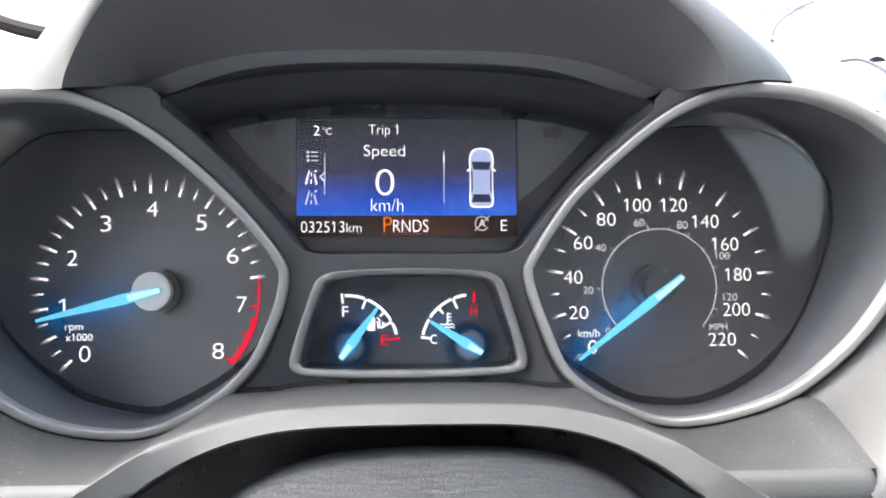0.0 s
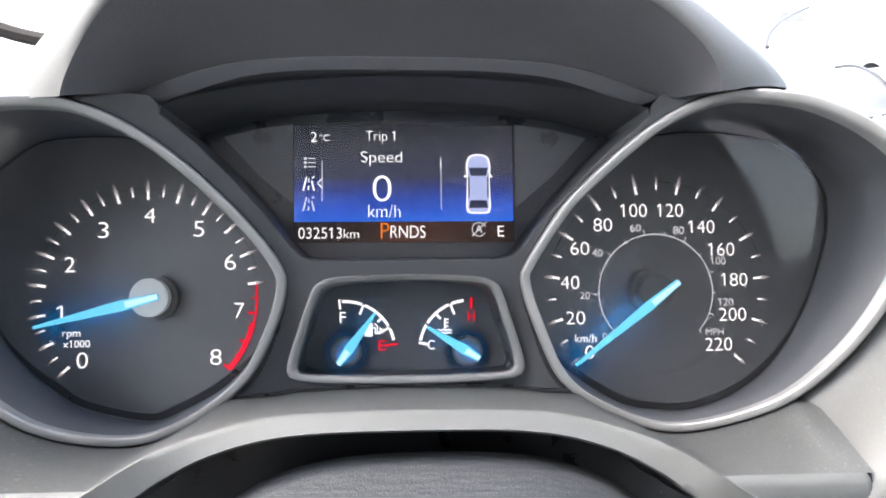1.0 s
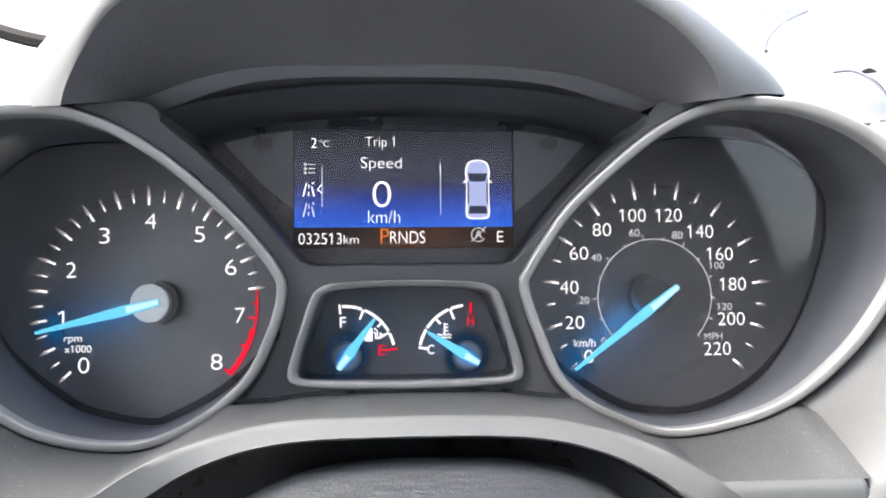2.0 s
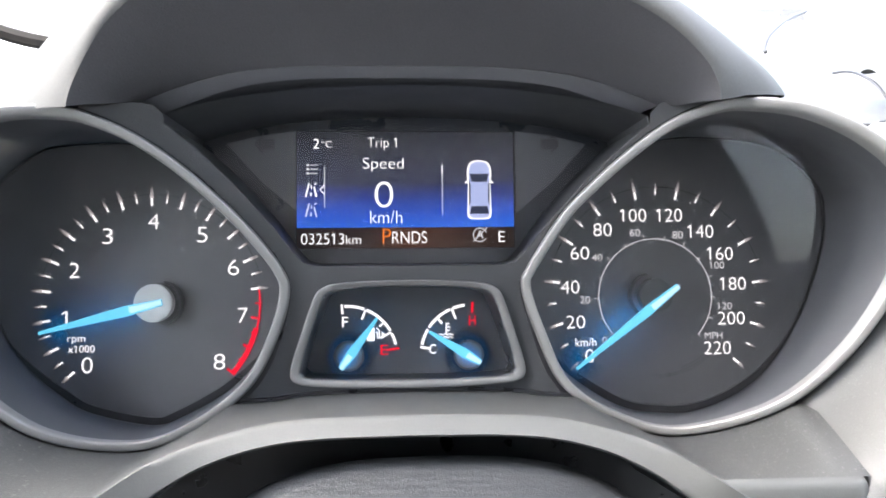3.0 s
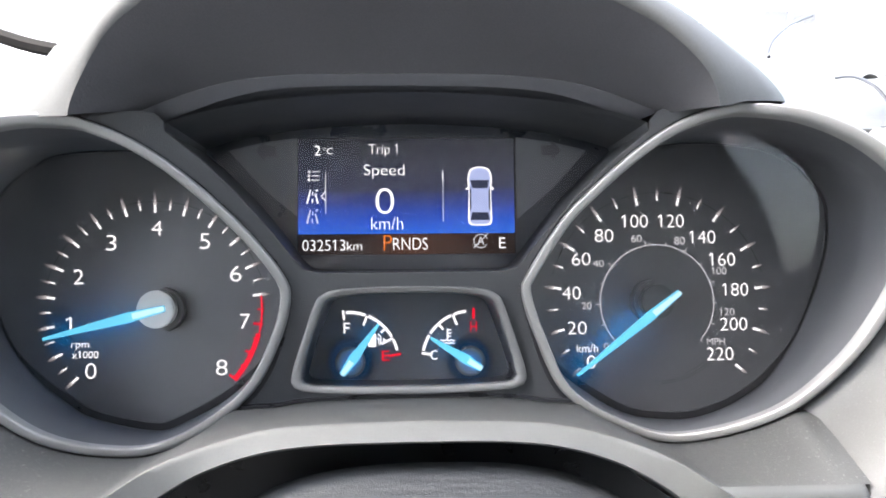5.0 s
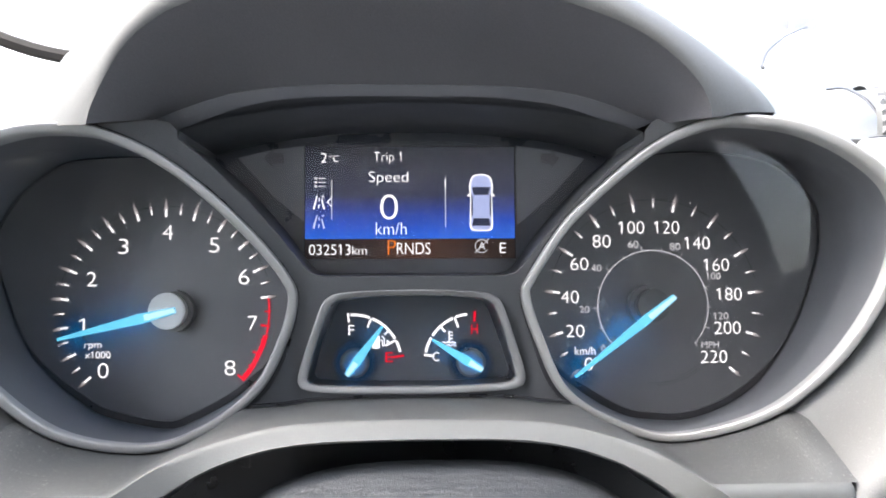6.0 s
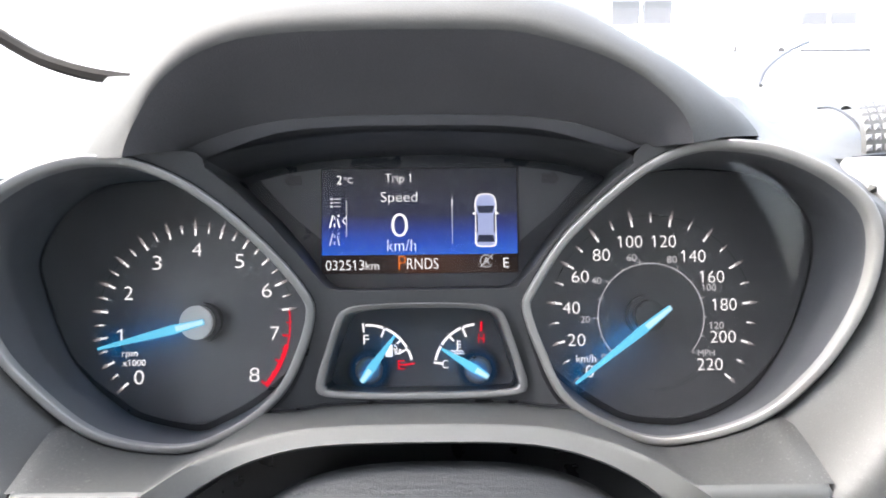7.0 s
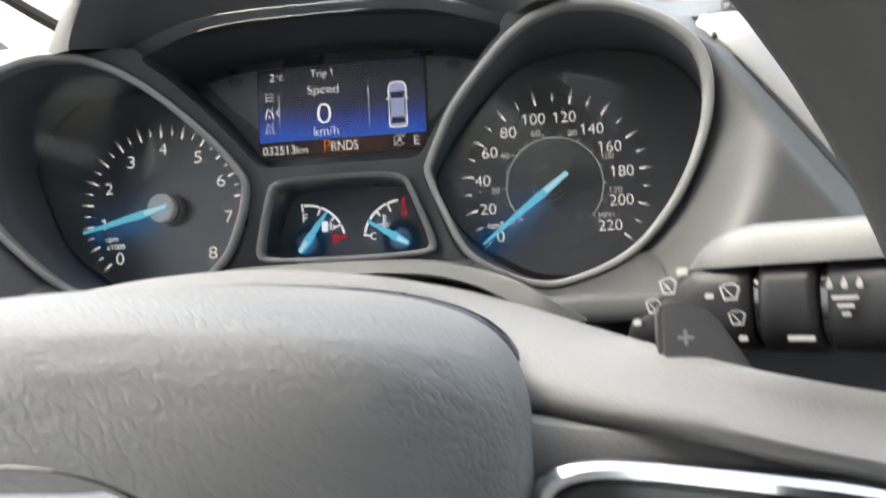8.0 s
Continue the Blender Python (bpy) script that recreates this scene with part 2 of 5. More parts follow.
def arc_band(cx, cz, r0, r1, a0, a1, y, n=40):
    """A flat printed arc between two radii."""
    inner, outer = circle(cx, cz, r0, n, a0, a1), circle(cx, cz, r1, n, a0, a1)
    bm = bmesh.new()
    vi = [bm.verts.new((p[0], y, p[1])) for p in inner]
    vo = [bm.verts.new((p[0], y, p[1])) for p in outer]
    k = len(vi)
    for j in range(k if abs(a1 - a0) >= 360 else k - 1):
        q = (j + 1) % k
        f = bm.faces.new((vi[j], vi[q], vo[q], vo[j]))
        f.normal_update()
        if f.normal.y > 0:
            f.normal_flip()
    return bm


def disc(cx, cz, r, y0, y1, n=40, bevel=0.0005):
    return prism(circle(cx, cz, r, n), y0, y1, bevel)


def bar(x0, z0, x1, z1, w0, w1, y, thick=0.0):
    """A straight printed stroke or rod from one point to another, of two widths."""
    d = Vector((x1 - x0, z1 - z0))
    q = Vector((-d.y, d.x)).normalized()
    o = [(x0 + q.x * w0 / 2, z0 + q.y * w0 / 2), (x0 - q.x * w0 / 2, z0 - q.y * w0 / 2),
         (x1 - q.x * w1 / 2, z1 - q.y * w1 / 2), (x1 + q.x * w1 / 2, z1 + q.y * w1 / 2)]
    return prism(o, y, y + thick) if thick else flat(o, y)


def rounded(x0, x1, z0, z1, r, n=5):
    out = []
    for cx, cz, a in ((x1 - r, z1 - r, 0), (x0 + r, z1 - r, 90), (x0 + r, z0 + r, 180), (x1 - r, z0 + r, 270)):
        out += [(cx + r * math.cos(radians(a + 90 * i / n)), cz + r * math.sin(radians(a + 90 * i / n))) for i in range(n + 1)]
    return out


LETTERS = {}


def with_flags(co, faces):
    """Gives each bare upright figure one the slanting flag at its head."""
    island = list(range(len(co)))

    def root(i):
        while island[i] != i:
            i = island[i]
        return i
    for f in faces:
        for i in f[1:]:
            island[root(i)] = root(f[0])
    groups = {}
    for i in range(len(co)):
        groups.setdefault(root(i), []).append(i)
    top, tall = co[:, 1].max(), co[:, 1].max() - max(co[:, 1].min(), 0)
    for g in groups.values():
        p = co[g]
        lo, hi = p.min(0), p.max(0)
        if hi[0] - lo[0] < 0.25 * tall and hi[1] - lo[1] > 0.85 * tall and abs(hi[1] - top) < 0.05 * tall:
            n = len(co)
            h = hi[1] - lo[1]
            co = np.vstack([co, [(lo[0], hi[1]), (lo[0] - 0.20 * h, hi[1] - 0.15 * h), (lo[0] - 0.20 * h, hi[1] - 0.28 * h), (lo[0], hi[1] - 0.14 * h)]])
            faces.append((n, n + 1, n + 2, n + 3))
    return co, faces


def letters(text, thin=0.0):
    """The outline of a text in the built-in font, filled, in its own unit box."""
    key = (text, thin)
    if key not in LETTERS:
        cu = bpy.data.curves.new("lettering", "FONT")
        cu.body = text
        cu.offset = -thin
        ob = new("lettering_source", cu)
        me = bpy.data.meshes.new_from_object(ob.evaluated_get(bpy.context.evaluated_depsgraph_get()))
        co = np.array([v.co[:2] for v in me.vertices])
        lo, hi = co.min(0), co.max(0)
        faces = [tuple(p.vertices) for p in me.polygons]
        if "1" in text:
            co, faces = with_flags(co, faces)
            lo, hi = co.min(0), co.max(0)
        LETTERS[key] = ([(c - (lo + hi) / 2) / (hi - lo) for c in co], faces)
        bpy.data.objects.remove(ob)
        bpy.data.curves.remove(cu)
        bpy.data.meshes.remove(me)
    return LETTERS[key]


def lettering(name, text, x, z, w, h, y, mat, parent, warp=None, thin=0.0):
    """A text whose ink fills a box of width w and height h round (x, z)."""
    co, faces = letters(text, thin)
    bm = bmesh.new()
    vs = []
    for u, v in co:
        p = (x + u * w, y, z + v * h)
        vs.append(bm.verts.new(warp(*p) if warp else p))
    for f in faces:
        try:
            bm.faces.new([vs[i] for i in f])
        except ValueError:
            pass
    bmesh.ops.recalc_face_normals(bm, faces=bm.faces)
    return part(name, bm, mat, parent, smooth=False)


def inside(p, loop):
    hit, k = False, len(loop)
    for i in range(k):
        a, b = loop[i], loop[(i + 1) % k]
        if (a[1] > p[1]) != (b[1] > p[1]) and p[0] < (b[0] - a[0]) * (p[1] - a[1]) / (b[1] - a[1]) + a[0]:
            hit = not hit
    return hit


def sheet(outer, holes, depth, step=0.006):
    """A curved sheet y = depth(x, z) over an outline with holes."""
    from mathutils.geometry import delaunay_2d_cdt
    pts, edges = [], []
    fine = []
    for a, b in zip(outer, outer[1:] + outer[:1]):
        k = max(1, int(math.hypot(b[0] - a[0], b[1] - a[1]) / step))
        fine += [(a[0] + (b[0] - a[0]) * i / k, a[1] + (b[1] - a[1]) * i / k) for i in range(k)]
    outer = fine
    for loop in (outer, *holes):
        base = len(pts)
        pts += [Vector((p[0], p[1])) for p in loop]
        edges += [(base + i, base + (i + 1) % len(loop)) for i in range(len(loop))]
    xs, zs = [p[0] for p in outer], [p[1] for p in outer]
    x = min(xs) + step / 2
    while x < max(xs):
        z = min(zs) + step / 2
        while z < max(zs):
            pts.append(Vector((x, z)))
            z += step
        x += step
    vs, _, fs, *_ = delaunay_2d_cdt(pts, edges, [], 0, 1e-6)
    bm = bmesh.new()
    made = [bm.verts.new((v[0], depth(v[0], v[1]), v[1])) for v in vs]
    for f in fs:
        c = sum((vs[i] for i in f), Vector((0, 0))) / len(f)
        if inside(c, outer) and not any(inside(c, h) for h in holes):
            bm.faces.new([made[i] for i in f])
    bmesh.ops.delete(bm, geom=[v for v in bm.verts if not v.link_faces], context="VERTS")
    bm.normal_update()
    for f in bm.faces:
        if f.normal.y > 0:
            f.normal_flip()
    return bm


def smoothstep(t):
    t = min(max(t, 0.0), 1.0)
    return t * t * (3 - 2 * t)


# ---- the cluster's main curves ----
def front(z, u=0.0):
    """Depth of the cluster's front: each dial's rim lies in one plane, turned towards the driver at its top and outer end."""
    return 0.2941 - 0.34 * z - 0.345 * max(0.0, abs(u) - 0.045)


def round_loop(points, n=150, centre=(0.108, -0.012)):
    """A smooth closed curve, as n points at even angles round a centre, clockwise from the inner end."""
    run = spline(points, 8)
    ang = [math.atan2(p.y - centre[1], p.x - centre[0]) for p in run]
    out = []
    for i in range(n):
        a = math.pi - 2 * math.pi * i / n
        for k in range(len(run)):
            p, q, pa, qa = run[k], run[(k + 1) % len(run)], ang[k], ang[(k + 1) % len(run)]
            span = (pa - qa) % (2 * math.pi)
            off = (pa - a) % (2 * math.pi)
            if off <= span < math.pi:
                out.append(p.lerp(q, off / span if span else 0.0))
                break
    return out


# the silver rims, and the floors of the dial wells, which reach further out; 1 the speedometer, -1 the rev counter
BEZEL = {1: round_loop([(0.0449, -0.0130), (0.0466, -0.0055), (0.0578, 0.0137), (0.0666, 0.0236), (0.0769, 0.0333), (0.0870, 0.0413), (0.0962, 0.0464), (0.1056, 0.0492), (0.1151, 0.0498),
                        (0.1341, 0.0460), (0.1530, 0.0359), (0.1663, 0.0220), (0.1697, 0.0027), (0.1654, -0.0181), (0.1543, -0.0403), (0.1355, -0.0594), (0.1050, -0.0701), (0.0824, -0.0652), (0.0620, -0.0520), (0.0508, -0.0301)]),
         -1: round_loop([(0.0481, -0.0135), (0.0505, -0.0046), (0.0588, 0.0074), (0.0685, 0.0183), (0.0779, 0.0274), (0.0869, 0.0347), (0.0960, 0.0403), (0.1048, 0.0440), (0.1135, 0.0460), (0.1310, 0.0445),
                         (0.1490, 0.0365), (0.1645, 0.0222), (0.1690, 0.0027), (0.1655, -0.0181), (0.1562, -0.0380), (0.1347, -0.0625), (0.1061, -0.0711), (0.0849, -0.0656), (0.0640, -0.0500), (0.0528, -0.0300)])}
FLOOR = {1: round_loop([(0.0455, -0.0130), (0.0478, -0.0045), (0.0590, 0.0135), (0.0775, 0.0335), (0.0955, 0.0475), (0.1194, 0.0528), (0.1467, 0.0519), (0.1628, 0.0479), (0.1742, 0.0404), (0.1837, 0.0296),
                        (0.1857, 0.0182), (0.1842, 0.0032), (0.1735, -0.0254), (0.1578, -0.0492), (0.1420, -0.0612), (0.1242, -0.0677), (0.1080, -0.0682), (0.0895, -0.0643), (0.0651, -0.0480), (0.0520, -0.0301)]),
         -1: round_loop([(0.0485, -0.0135), (0.0510, -0.0046), (0.0595, 0.0080), (0.0785, 0.0285), (0.0960, 0.0420), (0.1154, 0.0492), (0.1281, 0.0500), (0.1443, 0.0490), (0.1557, 0.0459), (0.1722, 0.0323),
                         (0.1817, 0.0145), (0.1805, 0.0009), (0.1686, -0.0299), (0.1570, -0.0456), (0.1456, -0.0555), (0.1332, -0.0632), (0.1084, -0.0688), (0.0959, -0.0659), (0.0737, -0.0530), (0.0545, -0.0301)])}


def side_loop(side, grow=0.0, curve=None):
    """The bezel's outline on one side, moved outwards by grow."""
    curve = (curve or BEZEL)[side]
    out, k = [], len(curve)
    for i, p in enumerate(curve):
        t = (curve[(i + 1) % k] - curve[i - 1]).normalized()
        out.append((X0 + side * (p.x + t.y * -grow), p.y + t.x * grow))
    return out


# ---- ground and outside ----
def block(name, bm, mat, parent=None, m=None):
    """A mesh in the upright world frame."""
    me = bpy.data.meshes.new(name)
    bm.normal_update()
    bm.to_mesh(me)
    bm.free()
    me.materials.append(mat)
    ob = new(name, me)
    if parent:
        ob.parent = parent
    elif m:
        ob.matrix_world = m
    return ob


SNOW = material("wet_snowy_asphalt", (0.32, 0.32, 0.33), 0.7, grain=0.3, scale=6, blotch=0.3)
PLASTER = material("white_plaster", (0.7, 0.69, 0.67), 0.8, grain=0.1, scale=12, blotch=0.1)
PAINT = material("white_car_paint", (0.72, 0.72, 0.73), 0.3, coat=0.5)
DARKGLASS = material("tinted_glass", (0.075, 0.075, 0.075), 0.4, spec=0.2)
TYRE = material("tyre_rubber", (0.02, 0.02, 0.02), 0.8)
REDLAMP = material("red_lamp_plastic", (0.28, 0.13, 0.12), 0.25)
STEEL = material("grey_steel", (0.22, 0.21, 0.2), 0.5, metal=0.3)

gm = bmesh.new()
bmesh.ops.create_grid(gm, x_segments=8, y_segments=8, size=400)
tagged(block("ground", gm, SNOW), "pale wet asphalt car park with thin snow", "ground", kind="structure")


def building():
    b = new("building")
    b.matrix_world = pose(16, 62, 0)
    tagged(b, "long white two-storey building across the car park", "building")
    block("wall", box(-34, 34, 0, 10, 0, 7.5), PLASTER, b)
    pale = material("sky_lit_glass", (0.20, 0.20, 0.20), 0.3, spec=0.5)
    block("roof", box(-34.5, 34.5, -0.5, 10.5, 7.5, 8.1), STEEL, b)
    first = None
    for row in range(2):
        for i in range(22):
            if first is None:
                first = block("window", box(-0.8, 0.8, -0.06, 0.04, -0.7, 0.7, 0.02, 1), pale, b)
                w = first
            else:
                w = new("window", first.data)
                w.parent = b
            w.location = (-31.5 + 3 * i, 0, 2.0 + 3.2 * row)
    return b


building()


def parked_car(m, label, long=4.6, high=1.75):
    c = new("parked_car")
    c.matrix_world = m
    tagged(c, label, "car", "parked cars")
    prof = [(-long / 2, 0.35), (-long / 2 + 0.05, 0.95), (-long / 2 + 0.35, 1.05), (-long / 2 + 0.75, high - 0.05), (-0.3, high),
            (long / 2 - 1.6, high - 0.1), (long / 2 - 0.95, 1.08), (long / 2 - 0.1, 0.9), (long / 2, 0.4)]
    block("body", loft([[(-0.9, p[0], p[1]) for p in prof], [(-0.86, p[0] * 1.0, p[1] + 0.02) for p in prof],
                        [(0.86, p[0], p[1] + 0.02) for p in prof], [(0.9, p[0], p[1]) for p in prof]], closed=True, caps=True), PAINT, c)
    for s in (-1, 1):
        block("side_window", box(s * 0.9 - 0.02, s * 0.9 + 0.02, -1.5, 0.55, 1.12, high - 0.22, 0.015, 1), DARKGLASS, c)
    block("rear_window", box(-0.68, -0.05, -long / 2 + 0.42, -long / 2 + 0.6, 1.15, high - 0.25, 0.015, 1), DARKGLASS, c)
    block("rear_window", box(0.05, 0.68, -long / 2 + 0.42, -long / 2 + 0.6, 1.15, high - 0.25, 0.015, 1), DARKGLASS, c)
    block("bumper", box(-0.86, 0.86, -long / 2 - 0.1, -long / 2 + 0.1, 0.38, 0.62, 0.03, 1), TYRE, c)
    for s in (-1, 1):
        block("tail_lamp", box(s * 0.78 - 0.09, s * 0.78 + 0.09, -long / 2 - 0.02, -long / 2 + 0.1, 0.75, 1.0, 0.02, 1), REDLAMP, c)
        for y in (-long / 2 + 0.85, long / 2 - 0.85):
            bm = bmesh.new()
            bmesh.ops.create_cone(bm, cap_ends=True, segments=20, radius1=0.33, radius2=0.33, depth=0.22,
                                  matrix=Matrix.Translation((s * 0.8, y, 0.33)) @ Matrix.Rotation(radians(90), 4, "Y"))
            block("wheel", bm, TYRE, c)
    return c


parked_car(pose(4.6, 19.5, 0, 0, 0, 0), "white van-like car parked with its tail to us", 4.6, 2.0)
parked_car(pose(9.6, 21.0, 0, 0, 0, 0), "white hatchback parked beside a post")
bm = bmesh.new()
bmesh.ops.create_cone(bm, cap_ends=True, segments=12, radius1=0.16, radius2=0.11, depth=7)
bmesh.ops.translate(bm, vec=(0, 0, 3.5), verts=bm.verts)
tagged(block("lamp_post", bm, STEEL, m=pose(7.9, 20.0, 0)), "dark steel post standing in the car park", "post")

# ---- cabin shell, upright ----
TRIMDARK = material("door_trim", (0.16, 0.16, 0.165), 0.6, grain=0.2, scale=300, blotch=0.1)
LINER = material("headliner_cloth", (0.66, 0.65, 0.63), 0.9, grain=0.15, scale=600)
CLOTH = material("seat_cloth", (0.30, 0.29, 0.28), 0.9, grain=0.3, scale=500, bump=0.4, blotch=0.1)
CARPET = material("carpet", (0.03, 0.03, 0.03), 0.95, grain=0.4, scale=300)

tagged(block("floor", box(-0.60, 1.22, -2.3, 0.9, 0.40, 0.46), CARPET), "dark carpeted cabin floor", "floor", kind="structure")
roof_rows = []
for i in range(9):
    y = 0.02 - 0.97 * i / 8
    roof_rows.append([(0.31 + 0.76 * u, y, 1.66 - 0.05 * u * u - 0.06 * max(0, abs(i - 3) - 2) / 3) for u in (-1, -0.6, -0.2, 0.2, 0.6, 1)])
rb = loft(roof_rows)
bmesh.ops.solidify(rb, geom=rb.faces[:], thickness=0.04)
tagged(block("ceiling", rb, LINER), "pale grey cloth headliner", "ceiling", kind="structure")
# two unseen tinted panes, added to shape what the dial lenses mirror
tagged(block("window_roof", loft([[(0.31 + 0.74 * u, y, 1.655 - 0.05 * u * u) for u in (-1, -0.5, 0, 0.5, 1)] for y in (-0.955, -1.5, -2.12)]), TINTED), "added unseen tinted pane in the car roof", "window", kind="structure")
tagged(block("window_rear_left", loft([[(-0.55, y, 1.13), (-0.47, y, 1.56)] for y in (-0.62, -2.2)]), TINTED), "added unseen tinted pane at the rear side", "window", kind="structure")
for s, nm in ((-1, "wall_left"), (1, "wall_right")):
    x = 0.37 + (0.80 if s > 0 else -0.92)
    lower = box(x - 0.05, x + 0.05, -2.3, 0.95, 0.42, 1.14, 0.02, 1)
    rail = box(x - s * 0.10 - 0.04, x - s * 0.10 + 0.04, -2.2, 0.06, 1.55, 1.64, 0.01, 1)
    pillar = loft([[(x + a - s * t * 0.10, -0.55 + b, 1.12 + 0.46 * t) for a, b in ((-0.03, -0.06), (0.03, -0.06), (0.03, 0.06), (-0.03, 0.06))] for t in (0, 1)], closed=True, caps=True)
    apillar = loft([[(x + a - s * t * 0.10, 0.88 - 0.86 * t + b, 1.10 + 0.5 * t) for a, b in ((-0.035, -0.05), (0.035, -0.05), (0.035, 0.05), (-0.035, 0.05))] for t in (0, 1)], closed=True, caps=True)
    tagged(block(nm, merged(lower, rail, pillar, apillar), TRIMDARK), "dark cabin side with window opening and pillars", "wall", kind="structure")
tagged(block("wall_rear", box(-0.55, 1.16, -2.32, -2.22, 0.42, 1.20), TRIMDARK), "dark tailgate trim below the rear window", "wall", kind="structure")


def car_seat(x):
    s = new("car_seat")
    s.matrix_world = pose(x, -0.62, 0.46)
    tagged(s, "dark cloth front seat with headrest", "seat", "front seats")
    block("seat_base", box(-0.25, 0.25, -0.25, 0.28, 0.12, 0.34, 0.06, 3), CLOTH, s)
    block("seat_plinth", box(-0.18, 0.18, -0.2, 0.2, 0.0, 0.13, 0.01, 1), TRIMDARK, s)
    bk = box(-0.24, 0.24, -0.08, 0.06, 0.30, 0.88, 0.05, 3)
    bmesh.ops.rotate(bk, cent=(0, -0.2, 0.3), matrix=Matrix.Rotation(radians(18), 3, "X"), verts=bk.verts)
    bmesh.ops.translate(bk, vec=(0, -0.18, 0), verts=bk.verts)
    block("backrest", bk, CLOTH, s)
    hd = box(-0.13, 0.13, -0.45, -0.34, 0.86, 1.06, 0.04, 3)
    block("headrest", hd, CLOTH, s)
    return s


car_seat(-0.02)
car_seat(0.76)

def tube(points, radius, n=8, closed=False):
    """A round rod along points."""
    pts = [Vector(p) for p in points]
    secs = []
    for i, p in enumerate(pts):
        t = (pts[min(i + 1, len(pts) - 1)] - pts[max(i - 1, 0)]).normalized()
        a = t.orthogonal().normalized() if not secs else (prev - t * prev.dot(t)).normalized()
        prev = a
        b = t.cross(a)
        secs.append([p + radius * (math.cos(2 * math.pi * j / n) * a + math.sin(2 * math.pi * j / n) * b) for j in range(n)])
    return loft(secs, closed=True, caps=True)


# ---- dashboard ----
BANDGREY = material("band_plastic", (0.054, 0.054, 0.059), 0.6, grain=0.15, scale=1800, bump=0.2, blotch=0.1)
dash = thing("dashboard", (X0, 0.30, -0.12), "charcoal grained plastic dashboard with a hooded binnacle", "dashboard")
STEPS = 48


def arch(a, base, apex, y, n=2.4, mid=X0):
    """An arch of points, left to right: a flattened half ellipse; y may vary from crown to foot."""
    out = []
    for i in range(STEPS + 1):
        th = math.pi * (1 - i / STEPS)
        c, s = math.cos(th), math.sin(th)
        x = math.copysign(abs(c) ** (2 / n), c)
        h = abs(s) ** (2 / n)
        yy = y if not isinstance(y, tuple) else y[1] + (y[0] - y[1]) * h
        out.append((mid + a * x, yy, base + (apex - base) * h))
    return out


def evenly(points, n=40):
    """A curve through points, as n + 1 points at even steps along it."""
    c = [Vector(p) for p in spline(points, 8, False)]
    run = [0.0]
    for p, q in zip(c, c[1:]):
        run.append(run[-1] + (q - p).length)
    out, k = [], 0
    for i in range(n + 1):
        d = run[-1] * i / n
        while k < len(c) - 2 and run[k + 1] < d:
            k += 1
        out.append(c[k].lerp(c[k + 1], min(1.0, (d - run[k]) / (run[k + 1] - run[k]))))
    return out


# outlines of the hood's right half: width against height
BANDCURVE = evenly([(0.0, 1.0), (0.28, 0.988), (0.46, 0.935), (0.635, 0.80), (0.772, 0.57), (0.886, 0.30), (1.0, 0.0)])
BANDCURVE = (BANDCURVE, BANDCURVE)          # left and right halves
LIPCURVE = (evenly([(0.0, 1.0), (0.20, 0.998), (0.385, 0.985), (0.52, 0.955), (0.615, 0.91), (0.73, 0.81), (0.82, 0.665), (0.87, 0.55), (0.91, 0.42), (0.952, 0.26), (0.986, 0.105), (1.0, 0.0)]),
            evenly([(0.0, 1.0), (0.18, 0.998), (0.355, 0.980), (0.46, 0.930), (0.565, 0.855), (0.67, 0.765), (0.77, 0.645), (0.845, 0.520), (0.905, 0.395), (0.955, 0.26), (0.988, 0.11), (1.0, 0.0)]))
SKINCURVE = (evenly([(0.0, 1.0), (0.20, 0.995), (0.40, 0.972), (0.50, 0.945), (0.60, 0.900), (0.685, 0.825), (0.756, 0.710), (0.82, 0.565), (0.870, 0.442), (0.907, 0.350), (0.948, 0.225), (0.985, 0.08), (1.0, 0.0)]),
             evenly([(0.0, 1.0), (0.20, 0.990), (0.33, 0.955), (0.436, 0.898), (0.507, 0.825), (0.596, 0.705), (0.682, 0.590), (0.767, 0.475), (0.855, 0.330), (0.94, 0.175), (0.985, 0.06), (1.0, 0.0)]))


def hood_arch(a, base, apex, y, mid=X0, one=BANDCURVE, two=BANDCURVE, mix=0.0):
    """The hood's outline, between two curves; y at crown and foot, base at the left and the right foot."""
    base = base if isinstance(base, tuple) else (base, base)
    left, right = ([p.lerp(q, mix) for p, q in zip(a_, b_)] for a_, b_ in zip(one, two))
    pts = [(-p.x, p.y) for p in left[:0:-1]] + [(p.x, p.y) for p in right]
    return [(mid + a * u, y[1] + (y[0] - y[1]) * h, base[u > 0] + (apex - base[u > 0]) * h) for u, h in pts]


LIP = dict(mid=X0 - 0.0032, one=LIPCURVE, two=LIPCURVE)
SKIN = dict(mid=X0 + 0.0003, one=SKINCURVE, two=SKINCURVE)
BAND = X0 - 0.0026          # the strip sits a little towards the door
lip = [hood_arch(0.0917, 0.0525, 0.0647, (0.2645, 0.2695), BAND), hood_arch(0.0945, 0.0500, 0.0728, (0.2535, 0.2600), X0 - 0.002, BANDCURVE, LIPCURVE, 0.35), hood_arch(0.0995, (0.0470, 0.0487), 0.0810, (0.2390, 0.2490), X0 - 0.003, BANDCURVE, LIPCURVE, 0.75),
       hood_arch(0.1040, (0.0448, 0.0478), 0.0868, (0.2305, 0.2425), **LIP)]
part("hood_lining", loft(lip), LINING, dash, "black matt underside of the hood")
